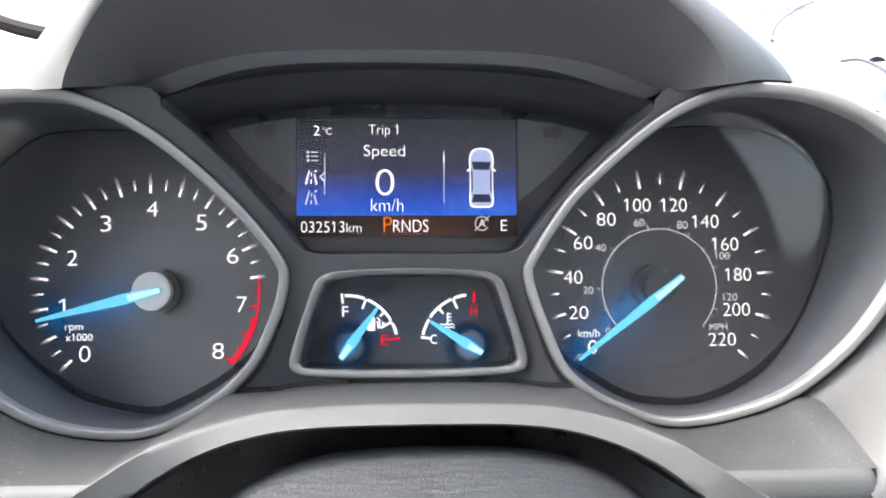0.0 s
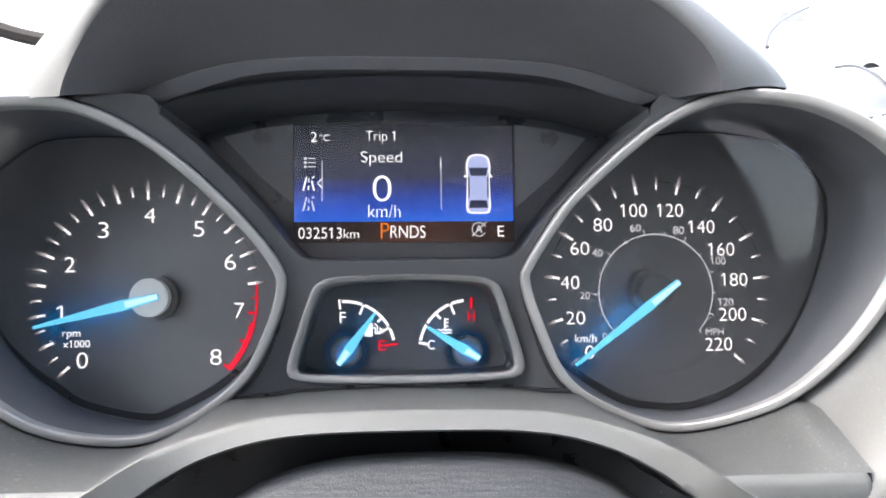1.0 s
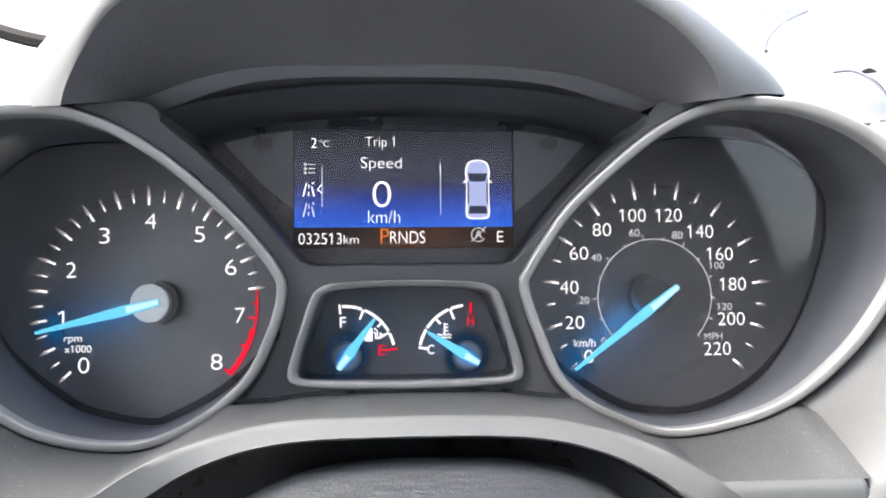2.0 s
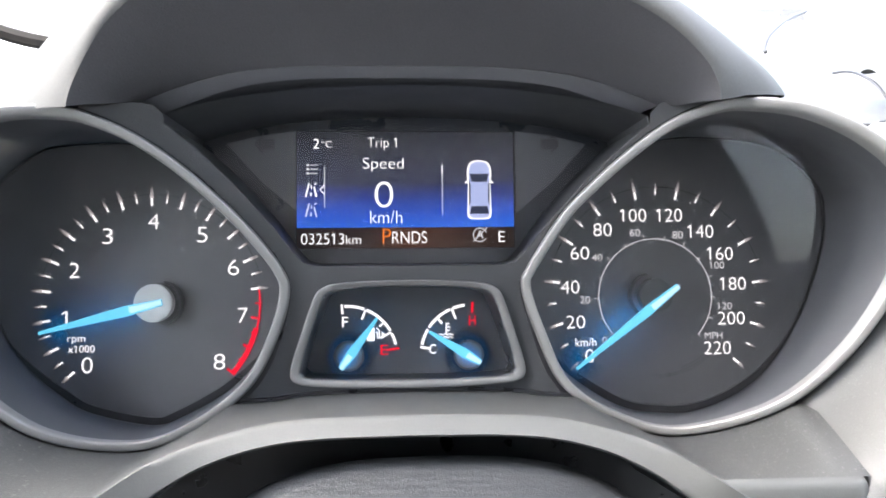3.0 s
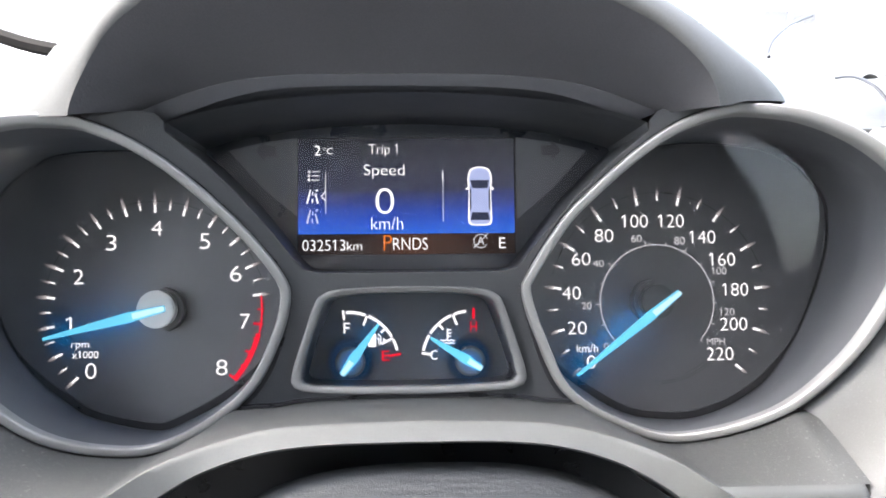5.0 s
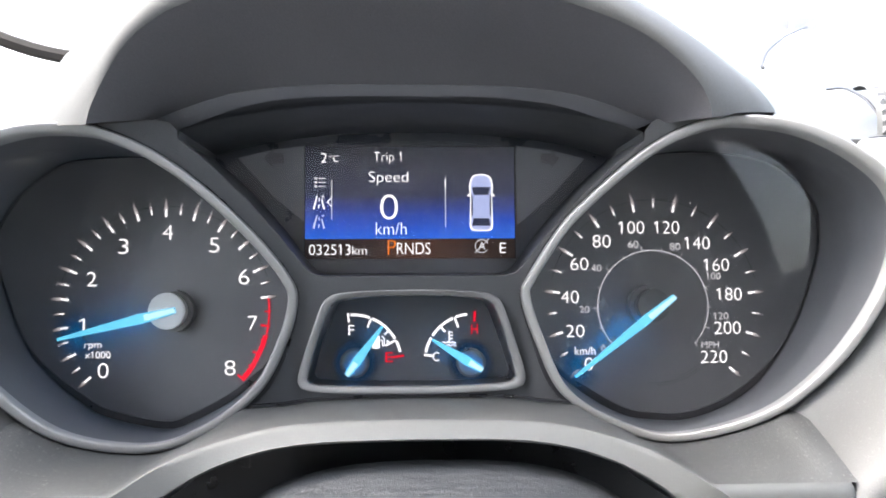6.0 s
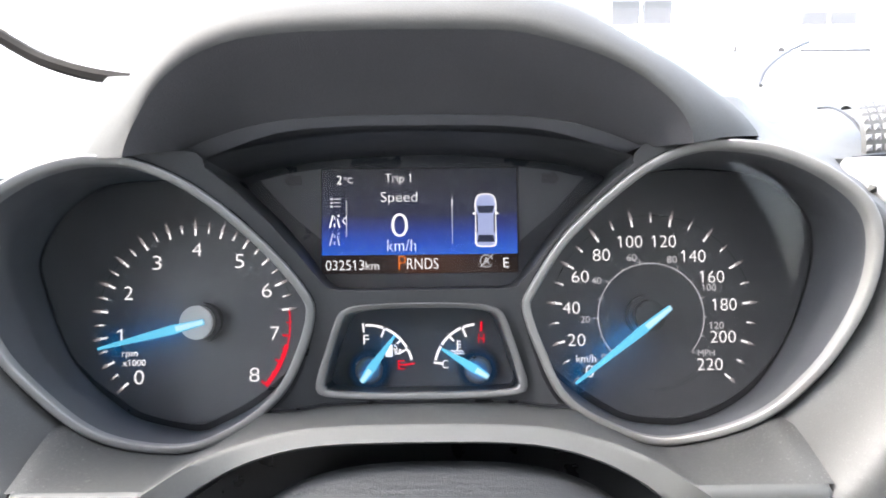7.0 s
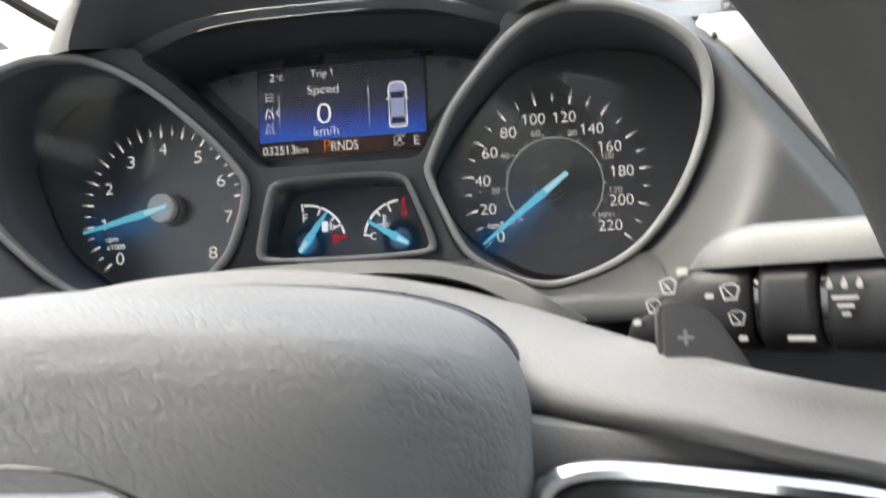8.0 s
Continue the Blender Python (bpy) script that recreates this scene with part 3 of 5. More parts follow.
crown = [hood_arch(0.1040, (0.0448, 0.0478), 0.0868, (0.2305, 0.2425), **LIP), hood_arch(0.1046, (0.0446, 0.0480), 0.0888, (0.2290, 0.2430), X0 - 0.0031, LIPCURVE, SKINCURVE, 0.04), hood_arch(0.1080, (0.0448, 0.0486), 0.0928, (0.2295, 0.2440), X0 - 0.0028, LIPCURVE, SKINCURVE, 0.18),
         hood_arch(0.1140, (0.0456, 0.0508), 0.0990, (0.2340, 0.2480), X0 - 0.0020, LIPCURVE, SKINCURVE, 0.45), hood_arch(0.1235, (0.0466, 0.0526), 0.1060, (0.2430, 0.2540), X0 - 0.001, LIPCURVE, SKINCURVE, 0.75), hood_arch(0.1335, (0.0478, 0.0548), 0.1130, (0.2590, 0.2640), **SKIN),
         hood_arch(0.1405, (0.0490, 0.0575), 0.1185, (0.2820, 0.2820), **SKIN), hood_arch(0.1500, (0.0560, 0.0620), 0.1240, (0.320, 0.320), **SKIN), hood_arch(0.1580, 0.0850, 0.1350, (0.380, 0.380), **SKIN), hood_arch(0.1580, 0.1150, 0.1450, (0.440, 0.440), **SKIN)]
for k in (-1, 1):
    part("hood_foot", box(*sorted((X0 + k * 0.084, X0 + k * 0.114)), 0.300, 0.303, 0.0522, 0.072), LINING, dash, "dark filling behind the hood's foot")
part("hood", loft(crown), HOODSKIN, dash, "grained soft plastic hood over the dials", angle=60)
band = [hood_arch(0.0917, 0.0525, 0.0646, (0.2646, 0.2696), BAND), hood_arch(0.0900, 0.0515, 0.0638, (0.2650, 0.2702), BAND), hood_arch(0.0838, 0.0493, 0.0611, (0.2675, 0.2725), BAND)]
part("hood_band", loft(band), BANDGREY, dash, "thin paler strip round the display recess")

# side panels round the bezels


def panel_depth(z):
    keys = ((-0.24, 0.232), (-0.13, 0.238), (-0.077, 0.241), (0.0, 0.238), (0.025, 0.239), (0.038, 0.247), (0.05, 0.266), (0.062, 0.283), (0.08, 0.303), (0.10, 0.335), (0.15, 0.43))
    for (a, ya), (b, yb) in zip(keys, keys[1:]):
        if z <= b:
            return ya + (yb - ya) * smoothstep((z - a) / (b - a)) * 0.3 + (yb - ya) * (z - a) / (b - a) * 0.7
    return keys[-1][1]


def panel_y(x, z):
    u = abs(x - X0)
    d = min(math.hypot(u - p.x, z - p.y) for p in BEZEL[1 if x > X0 else -1])
    t = smoothstep((d - 0.001) / (0.026 - 0.018 * smoothstep((z + (0.012 if x > X0 else -0.005)) / 0.03)))
    back = panel_depth(z)
    side_x = x if x > X0 else -0.0076 - x
    if side_x > 0.12:
        shelf = back if z < 0.0335 else (0.238 + (z - 0.0335) * 2.81 if z < 0.0479 else 0.2785 + (z - 0.0479) * 1.93)
        back += (shelf - back) * smoothstep((side_x - 0.135) / 0.032)
        past = (x - 0.1690 + (z - 0.0368) * 0.77) * 0.79      # how far past the gap beside the vent trim
        if z < 0.044:
            back += 1.4 * max(0.0, past - 0.0012)
        lip_in = max(0.0, past + 0.0200)      # a flat chamfer along the gap
        if z < 0.048:
            back += 1.05 * (lip_in - 0.0012 * (1 - math.exp(-lip_in / 0.0012))) * smoothstep((0.048 - z) / 0.014)
    return (front(z, u) + 0.005) * (1 - t) + back * t


for s, nm in ((1, "side_panel"), (-1, "side_panel")):
    far = ((0.27, 0.0815), (0.27, 0.0485), (0.1890, 0.0485), (0.1760, 0.0335), (0.2396, -0.0490), (0.270, -0.0900)) if s > 0 else ((0.34, 0.0815), (0.34, -0.098))
    outer = [(X0 + s * u, z) for u, z in ((0.105, 0.075), (0.112, 0.0815), *far, (0.270, -0.098), (0.1440, -0.098), (0.1440, -0.040), (0.125, 0.0))]
    part(nm, sheet(outer, [side_loop(s, -0.0005)], panel_y, 0.004 if s > 0 else 0.007), DASH, dash, angle=50)

# dash top, out to the windscreen
def dash_top_z(x, y, z):
    """The dash top lies lower beside the driver's door and under the hood, and rises towards the middle of the car."""
    return z - 0.022 * smoothstep((-0.08 - x) / 0.06) - (0.02 if abs(x) < 0.12 else 0.0) + 0.008 * smoothstep((x - 0.10) / 0.06) * smoothstep((y - 0.36) / 0.06)


top_rows = []
for (y, z), (yr, zr) in zip(((0.306, 0.080), (0.318, 0.088), (0.345, 0.106), (0.385, 0.125), (0.425, 0.140), (0.50, 0.162), (0.60, 0.187), (0.70, 0.206), (0.80, 0.215)),
                            ((0, 0.0690), (0, 0.0800), (0, 0.0975), (0.400, 0.1180), (0.435, 0.136), (0.50, 0.165), (0.60, 0.187), (0.70, 0.206), (0.80, 0.215))):
    t = max(0.0, y - 0.318) / 0.48
    row = []
    for j in range(61):
        x = -0.50 + 1.72 * j / 60
        w = max(smoothstep((x - 0.105) / 0.035), smoothstep((-0.1126 - x) / 0.035))
        yy = panel_y(max(-0.33, min(x, 0.26)), zr) + (0.012 if zr < 0.075 else -0.0015) if yr == 0 else yr
        low = 0.030 * smoothstep((-0.10 - x) / 0.06) * smoothstep((y - 0.36) / 0.05)      # lower towards the door
        row.append((x, y * (1 - w) + yy * w - 0.10 * max(0.0, abs(x - 0.37) / 0.86) ** 3 * t, dash_top_z(x, y, z) * (1 - w) + zr * w - low))
    top_rows.append(row)
part("dash_top", loft(top_rows), SOFT, dash, "soft grained dash top below the windscreen", angle=60)

# the ledge under the dials, the arch round the column and the block ends
def arch_z(u, a, apex, base=-0.105, n=2.2):
    u = min(abs(u), a * 0.999)
    return base + (apex - base) * (1 - (u / a) ** n) ** (1 / n)


def bezel_low(u, side):
    """Height of the bezel's lower edge at a distance from the middle."""
    low = [p for p in BEZEL[side] if p.y < -0.03]
    near = sorted(low, key=lambda p: abs(p.x - u))[:2]
    if abs(near[0].x - near[1].x) < 1e-6:
        return near[0].y
    t = min(max((u - near[0].x) / (near[1].x - near[0].x), -0.5), 1)
    return near[0].y + (near[1].y - near[0].y) * t


ARCH_OUT = spline([(0.0, 0.2620, -0.0553), (0.030, 0.2618, -0.0558), (0.050, 0.2608, -0.0573), (0.070, 0.2572, -0.0619), (0.085, 0.2510, -0.0674), (0.098, 0.2445, -0.0752), (0.108, 0.2426, -0.0815), (0.1138, 0.2421, -0.0852)], 6, False)
ARCH_IN = spline([(0.0, 0.2580, -0.0617), (0.030, 0.2578, -0.0621), (0.050, 0.2568, -0.0641), (0.067, 0.2545, -0.0688), (0.080, 0.2510, -0.0752), (0.088, 0.2475, -0.0808), (0.093, 0.2455, -0.0848), (0.0955, 0.2450, -0.0871)], 6, False)
EDGE, FOOT = -0.0755, -0.0868      # top and bottom of the block's rolled front


def out_at(u):
    """The arch's outer edge at a distance from the middle: depth and height."""
    u = abs(u)
    for p, q in zip(ARCH_OUT, ARCH_OUT[1:]):
        if u <= q.x:
            t = (u - p.x) / (q.x - p.x)
            return p.y + (q.y - p.y) * t, p.z + (q.z - p.z) * t
    return ARCH_OUT[-1].y, ARCH_OUT[-1].z


def both_sides(half, dy=0.0, dz=0.0, du=0.0):
    return [(X0 - p.x - du, p.y + dy, p.z + dz) for p in half[:0:-1]] + [(X0 + p.x + (du if i else 0), p.y + dy, p.z + dz) for i, p in enumerate(half)]


back_row, mid_row, mid2_row, fore_row = [], [], [], []
for i in range(121):
    u = -0.1485 + 0.297 * i / 120
    au = abs(u)
    gap = 0.0008 + 0.0012 * smoothstep((au - 0.070) / 0.03)
    zb = min(-0.0572, bezel_low(au, 1 if u > 0 else -1) - gap)
    yb = front(zb, au) + 0.002
    yf, zf = out_at(u)
    if zf < EDGE:
        yf, zf = 0.2455, EDGE
    yf = max(yf, 0.2455)
    zb = max(zb, zf + 0.0006)
    back_row.append((X0 + u, yb + 0.007, zb + 0.0006))
    mid_row.append((X0 + u, yb + 0.0005, zb))
    mid2_row.append((X0 + u, yb * 0.55 + yf * 0.45, zb * 0.55 + zf * 0.45 + 0.0005))
    fore_row.append((X0 + u, yf, zf))
# near-black strip paints the shade in the seam behind the ledge
seam_row = [p for p in mid_row if abs(p[0] - X0) < 0.068]
part("ledge_seam_shade", loft([[(x, y - 0.0002, z - 0.0003) for x, y, z in seam_row], [(x, y - 0.0026, z + 0.0004) for x, y, z in seam_row], [(x, y - 0.0026, z + 0.0014) for x, y, z in seam_row], [(x, y - 0.0004, z + 0.0020) for x, y, z in seam_row]]), GROOVE, dash, "dark strip for the shaded seam between the ledge and the mask")
part("ledge", loft([back_row, mid_row, mid2_row, fore_row]), LEDGE, dash, "dusty grey ledge under the dials", angle=60)
for s in (-1, 1):
    roll = [(0.2456, EDGE + 0.0001), (0.2445, EDGE - 0.0005), (0.2434, EDGE - 0.0015), (0.2428, EDGE - 0.0032), (0.2427, EDGE - 0.0070), (0.2432, FOOT + 0.0008), (0.2445, FOOT), (0.252, FOOT - 0.0006), (0.300, FOOT - 0.001)]
    rows = []
    for y, z in roll:
        start = min((q.x for q in ARCH_OUT if q.z <= z + 0.0004 and q.x > 0.09), default=0.1138) - 0.0006
        us = [start + (0.1485 - start) * i / 24 for i in range(25)]
        rows.append([(X0 + s * (u - 0.0016 * max(0.0, (u - 0.145) / 0.0035) ** 2), y + 0.0022 * smoothstep((u - 0.1445) / 0.004) ** 2, z) for u in us])
    part("block_front", loft(rows), ARCHGREY, dash, "rolled front edge below the dials", angle=60)
    e = X0 + s * 0.1475
    part("block_end", loft([[(e, 0.2455, EDGE), (e, 0.30, -0.060)], [(e, 0.2448, EDGE - 0.003), (e, 0.30, -0.075)], [(e, 0.2455, FOOT), (e, 0.30, FOOT)]]), DASH, dash)

part("column_arch", loft([both_sides(ARCH_OUT, 0.004, -0.0006), both_sides(ARCH_OUT, 0.0003, 0.0002), both_sides(ARCH_OUT, -0.0006, -0.0004), [tuple(Vector(p) * 0.75 + Vector(q) * 0.25 + Vector((0, -0.0004, 0))) for p, q in zip(both_sides(ARCH_OUT), both_sides(ARCH_IN))],
                          [tuple(Vector(p) * 0.25 + Vector(q) * 0.75 + Vector((0, -0.0004, 0))) for p, q in zip(both_sides(ARCH_OUT), both_sides(ARCH_IN))], both_sides(ARCH_IN, -0.0002, 0.0004), both_sides(ARCH_IN, 0.0008, -0.0004), both_sides(ARCH_IN, 0.004, -0.0006)]),
     ARCHGREY, dash, "smooth grey arch framing the steering column", angle=50)
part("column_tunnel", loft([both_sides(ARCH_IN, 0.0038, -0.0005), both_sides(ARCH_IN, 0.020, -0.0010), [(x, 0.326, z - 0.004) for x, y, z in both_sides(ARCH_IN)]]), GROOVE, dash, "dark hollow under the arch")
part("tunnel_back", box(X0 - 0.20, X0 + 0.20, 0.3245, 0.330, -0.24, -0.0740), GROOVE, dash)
for k in (-1, 1):
    part("knee_panel", box(*sorted((X0 + k * 0.142, X0 + k * 0.46)), 0.262, 0.270, -0.34, -0.092, 0.002, 1), KNEE, dash, "dark knee panel below the dash")

# steering column cover inside the arch
col = thing("steering_column", (X0, 0.22, -0.19), "black grained steering column cover below the arch", "steering column")
rows = []
for y, zt, a in ((0.3240, -0.0920, 0.080), (0.300, -0.0830, 0.084), (0.282, -0.0740, 0.086), (0.275, -0.0720, 0.0865), (0.270, -0.0715, 0.087), (0.265, -0.0720, 0.087), (0.258, -0.0738, 0.087), (0.250, -0.0772, 0.086), (0.235, -0.0835, 0.085), (0.21, -0.0915, 0.083), (0.190, -0.098, 0.078), (0.176, -0.104, 0.07), (0.170, -0.110, 0.06)):
    rows.append([(0.0030 + a * math.copysign(abs(math.cos(t)) ** 0.75, math.cos(t)), y, -0.19 + (zt + 0.19) * abs(math.sin(t)) ** 0.36) for t in [math.pi * (1 - i / 48) for i in range(49)]])
part("column_cover", loft(rows), COLLAR, col, angle=60)

rows = []
for du, dy, dz in ((-0.003, 0.030, -0.030), (-0.001, 0.004, -0.004), (0.0, 0.0, 0.0), (0.003, -0.0012, 0.0015), (0.060, 0.0, 0.004)):
    low, high = Vector((-0.2016, 0.3927, 0.0872)), Vector((-0.2203, 0.4714, 0.1411))
    rows.append([low + Vector((du + 0.003, dy + 0.012, dz - 0.030)), low + Vector((du + 0.001, dy + 0.001, dz - 0.003)), low + Vector((du, dy, dz)), low.lerp(high, 0.5) + Vector((du - 0.001, dy, dz + 0.001)), high + Vector((du, dy, dz)), high + Vector((du + 0.004, dy + 0.03, dz - 0.004))])
part("dash_moulding", loft(rows), HOODSKIN, dash, "raised soft moulding on the dash beside the hood", angle=50)
part("dash_seam", tube(spline([(0.1775, 0.3690, 0.1040), (0.1783, 0.3716, 0.1070), (0.1870, 0.382, 0.1177), (0.2090, 0.405, 0.1338), (0.2348, 0.430, 0.1484)], 5, False), 0.0010), BLACK, dash, "dark seam line in the dash top")

# ---- windscreen ----
ws = thing("windscreen", (0.37, 0.75, 0.28), "clear windscreen with a black lower seal", "windscreen")
inv = CAR.inverted()
cor = [inv @ Vector(p) for p in ((-0.50, 0.84, 1.20), (1.14, 0.84, 1.20), (1.05, 0.03, 1.62), (-0.40, 0.03, 1.62))]
pane = bmesh.new()
pane.faces.new([pane.verts.new(p) for p in cor])
pn = part("pane", pane, GLASS, ws, smooth=False)
pn.visible_shadow = False


SEAL = material("black_seal", (0.011, 0.0095, 0.008), 0.8, spec=0.15)
part("seal", tube(spline([(-0.55, 0.67, 0.335), (-0.426, 0.70, 0.2526), (-0.365, 0.70, 0.222), (-0.2925, 0.70, 0.2075), (-0.18, 0.71, 0.203)], 6, False), 0.007), SEAL, ws, "dark curved seal along the glass edge")

# ---- instrument cluster ----
cluster = thing("instrument_cluster", (X0, 0.30, -0.056), "car instrument cluster with two dials, colour display and lit needles", "instrument cluster")


WINDOW = [round_loop([(-u, z) for u, z in half[::-1]] + half[1:-1], 120, (0.0, -0.0320)) for half in (
    [(0.0, -0.0118), (0.0150, -0.0120), (0.0240, -0.0127), (0.0303, -0.0139), (0.0332, -0.0158), (0.0366, -0.0240), (0.0408, -0.0362), (0.0430, -0.0440), (0.0433, -0.0466), (0.0412, -0.0484), (0.0330, -0.0492), (0.0180, -0.0497), (0.0, -0.0498)],
    [(0.0, -0.0095), (0.0160, -0.0098), (0.0285, -0.0107), (0.0335, -0.0124), (0.0366, -0.0158), (0.0413, -0.0280), (0.0461, -0.0415), (0.0472, -0.0466), (0.0464, -0.0493), (0.0440, -0.0508), (0.0360, -0.0518), (0.0200, -0.0526), (0.0, -0.0529)])]


def trapeze(k):
    """The small gauge window, narrow at the top with round corners: 0 its inner edge, 1 the outer edge of its frame."""
    return [(X0 - 0.0008 + p.x + (q.x - p.x) * k, p.y + (q.y - p.y) * k) for p, q in zip(*WINDOW)]


def recess_loop(grow=0.0):
    half = [(0.0, -0.0043), (0.0360, -0.0042), (0.0412, -0.0030), (0.0448, 0.0008), (0.0528, 0.0118), (0.0640, 0.0253), (0.0755, 0.0368), (0.0850, 0.0448)]
    half = [(u + grow * 0.6, z - grow) for u, z in half]
    loop = [(X0 + u, z) for u, z in half]
    for i in range(17):
        u = 0.0850 + grow - (0.170 + 2 * grow) * i / 16
        loop.append((X0 + u, max(arch_z(u, 0.0940, 0.0590, 0.0400, 2.0), 0.0455) + grow * 0.5))
    loop += [(X0 - u, z) for u, z in half[:0:-1]]
    return loop


def mask_y(x, z):
    return front(z, x - X0) + 0.0018


mouter = [(X0 + u, z) for u, z in ((-0.066, -0.0590), (0.066, -0.0590), (0.074, -0.03), (0.075, 0.010), (0.112, 0.044), (0.112, 0.0545), (0.094, 0.0540), (0.0875, 0.0515), (0.0838, 0.0470),
                                   (0.0, 0.030), (-0.0838, 0.0470), (-0.0875, 0.0505), (-0.094, 0.0508), (-0.112, 0.0470), (-0.112, 0.044), (-0.075, 0.010), (-0.074, -0.03))]
part("mask", sheet(mouter, [side_loop(1, -0.0003), side_loop(-1, -0.0003), trapeze(0.8), recess_loop()], mask_y, 0.004), MASK, cluster, "dark grey matt mask between the dials", angle=40)
r0, r1, r2 = recess_loop(), recess_loop(-0.0003), recess_loop(-0.0014)


def rim_y(p):
    return mask_y(*p) if p[1] < 0.0456 else 0.2680


part("display_recess", loft([[(p[0], rim_y(p), p[1]) for p in r0], [(p[0], rim_y(p) + 0.0004, p[1]) for p in r1], [(p[0], 0.3165, p[1]) for p in r2]], closed=True), MASK, cluster, "dark stepped recess round the display")
pane = part("display_lens", flat(recess_loop(-0.0016), 0.3020), DISPLAYLENS, cluster, "clear window over the display with a painted haze")
pane.visible_shadow = False
part("display_panel", flat(recess_loop(0.002), 0.3165), PANELDARK, cluster, "dark tinted panel behind the display")
SMOKED = material("smoked_grey", (0.10, 0.104, 0.112), 0.5, grain=0.1, scale=2000)
for s in (1, -1):
    tri = [(X0 + s * u, z) for u, z in ((0.0445, 0.0525), (0.0600, 0.0505), (0.0745, 0.0470), (0.0600, 0.0310), (0.0445, 0.0180))]
    tell = part("indicator_window", flat(tri if s > 0 else tri[::-1], 0.3158), SMOKED, cluster, "grey smoked turn indicator window")
    ax = X0 + s * 0.0590
    az = 0.0468
    arr = [(ax + s * p, az + q) for p, q in ((0.0045, 0.0), (0.0005, 0.0045), (0.0005, 0.0022), (-0.004, 0.0022), (-0.004, -0.0022), (0.0005, -0.0022), (0.0005, -0.0045))]
    part("arrow", flat(arr, 0.3154), DIAL, tell, "unlit turn arrow")

# closed black housing behind the dials
plates = [box(X0 - 0.210, X0 + 0.210, 0.334, 0.338, -0.10, 0.062), box(X0 - 0.080, X0 + 0.080, 0.3168, 0.336, 0.042, 0.0720), box(X0 - 0.168, X0 + 0.168, 0.3305, 0.336, -0.082, -0.080),
          box(X0 - 0.212, X0 - 0.209, 0.302, 0.336, -0.10, 0.030), box(X0 + 0.209, X0 + 0.212, 0.302, 0.336, -0.10, 0.030)]
for plate in plates:
    part("housing_plate", plate, LINING, cluster, "black housing")
RECESS = material("recess_plastic", (0.026, 0.0265, 0.030), 0.55, grain=0.2, scale=1800, bump=0.2, blotch=0.1)
part("recess_face", loft([hood_arch(0.0838, 0.0493, 0.0610, (0.2676, 0.2726), BAND), hood_arch(0.0830, 0.0488, 0.0600, (0.2695, 0.2745), BAND), hood_arch(0.0822, 0.0480, 0.0588, (0.2760, 0.2800), BAND)]), RECESS, cluster, "dark face under the pale strip")
part("recess_roof", loft([hood_arch(0.0900, 0.0470, 0.0640, (0.2750, 0.2790)), hood_arch(0.0900, 0.0440, 0.0640, (0.318, 0.318))]), RECESS, cluster, "dark roof of the display recess")

# the display
DISPLAY = bpy.data.materials.new("display_picture")
DISPLAY.use_nodes = True
nt = DISPLAY.node_tree
pb = nt.nodes["Principled BSDF"]
pb.inputs["Base Color"].default_value = (0.004, 0.004, 0.005, 1)
pb.inputs["Roughness"].default_value = 0.25
tc = nt.nodes.new("ShaderNodeTexCoord")
sep = nt.nodes.new("ShaderNodeSeparateXYZ")
nt.links.new(tc.outputs["Generated"], sep.inputs[0])
rampn = nt.nodes.new("ShaderNodeValToRGB")
cr = rampn.color_ramp
cr.elements[0].position, cr.elements[0].color = 0.0, (0.006, 0.125, 0.72, 1)
cr.elements[1].position, cr.elements[1].color = 1.0, (0.010, 0.011, 0.017, 1)
for pos, colr in ((0.14, (0.007, 0.075, 0.56, 1)), (0.30, (0.010, 0.030, 0.24, 1)), (0.48, (0.012, 0.015, 0.05, 1))):
    el = cr.elements.new(pos)
    el.color = colr
wave = nt.nodes.new("ShaderNodeTexNoise")
wave.inputs["Scale"].default_value = 2.5
mapn = nt.nodes.new("ShaderNodeMapping")
mapn.inputs["Scale"].default_value = (0.7, 1, 4)
nt.links.new(tc.outputs["Generated"], mapn.inputs[0])
nt.links.new(mapn.outputs[0], wave.inputs["Vector"])
wob = nt.nodes.new("ShaderNodeMath")
wob.operation = "MULTIPLY_ADD"
wob.inputs[1].default_value, wob.inputs[2].default_value = 0.16, -0.08
nt.links.new(wave.outputs["Fac"], wob.inputs[0])
addn = nt.nodes.new("ShaderNodeMath")
nt.links.new(sep.outputs["Z"], addn.inputs[0])
nt.links.new(wob.outputs[0], addn.inputs[1])
nt.links.new(addn.outputs[0], rampn.inputs[0])
nt.links.new(rampn.outputs[0], pb.inputs["Emission Color"])
pb.inputs["Emission Strength"].default_value = GAIN
BLACKOUT = glow("display_black", (0.012, 0.011, 0.014), 1.0)
AMBER = glow("display_amber_haze", (0.10, 0.035, 0.014), 1.0)
nt = AMBER.node_tree
tc = nt.nodes.new("ShaderNodeTexCoord")
sep = nt.nodes.new("ShaderNodeSeparateXYZ")
nt.links.new(tc.outputs["Generated"], sep.inputs[0])
haze = nt.nodes.new("ShaderNodeValToRGB")
haze.color_ramp.interpolation = "EASE"
haze.color_ramp.elements[0].color, haze.color_ramp.elements[1].color = (0.010, 0.010, 0.013, 1), (0.012, 0.010, 0.010, 1)
for pos, colr in ((0.30, (0.014, 0.010, 0.011, 1)), (0.50, (0.058, 0.022, 0.013, 1)), (0.66, (0.040, 0.018, 0.013, 1)), (0.84, (0.018, 0.011, 0.010, 1))):
    haze.color_ramp.elements.new(pos).color = colr
nt.links.new(sep.outputs["X"], haze.inputs[0])
nt.links.new(haze.outputs[0], nt.nodes["Principled BSDF"].inputs["Emission Color"])
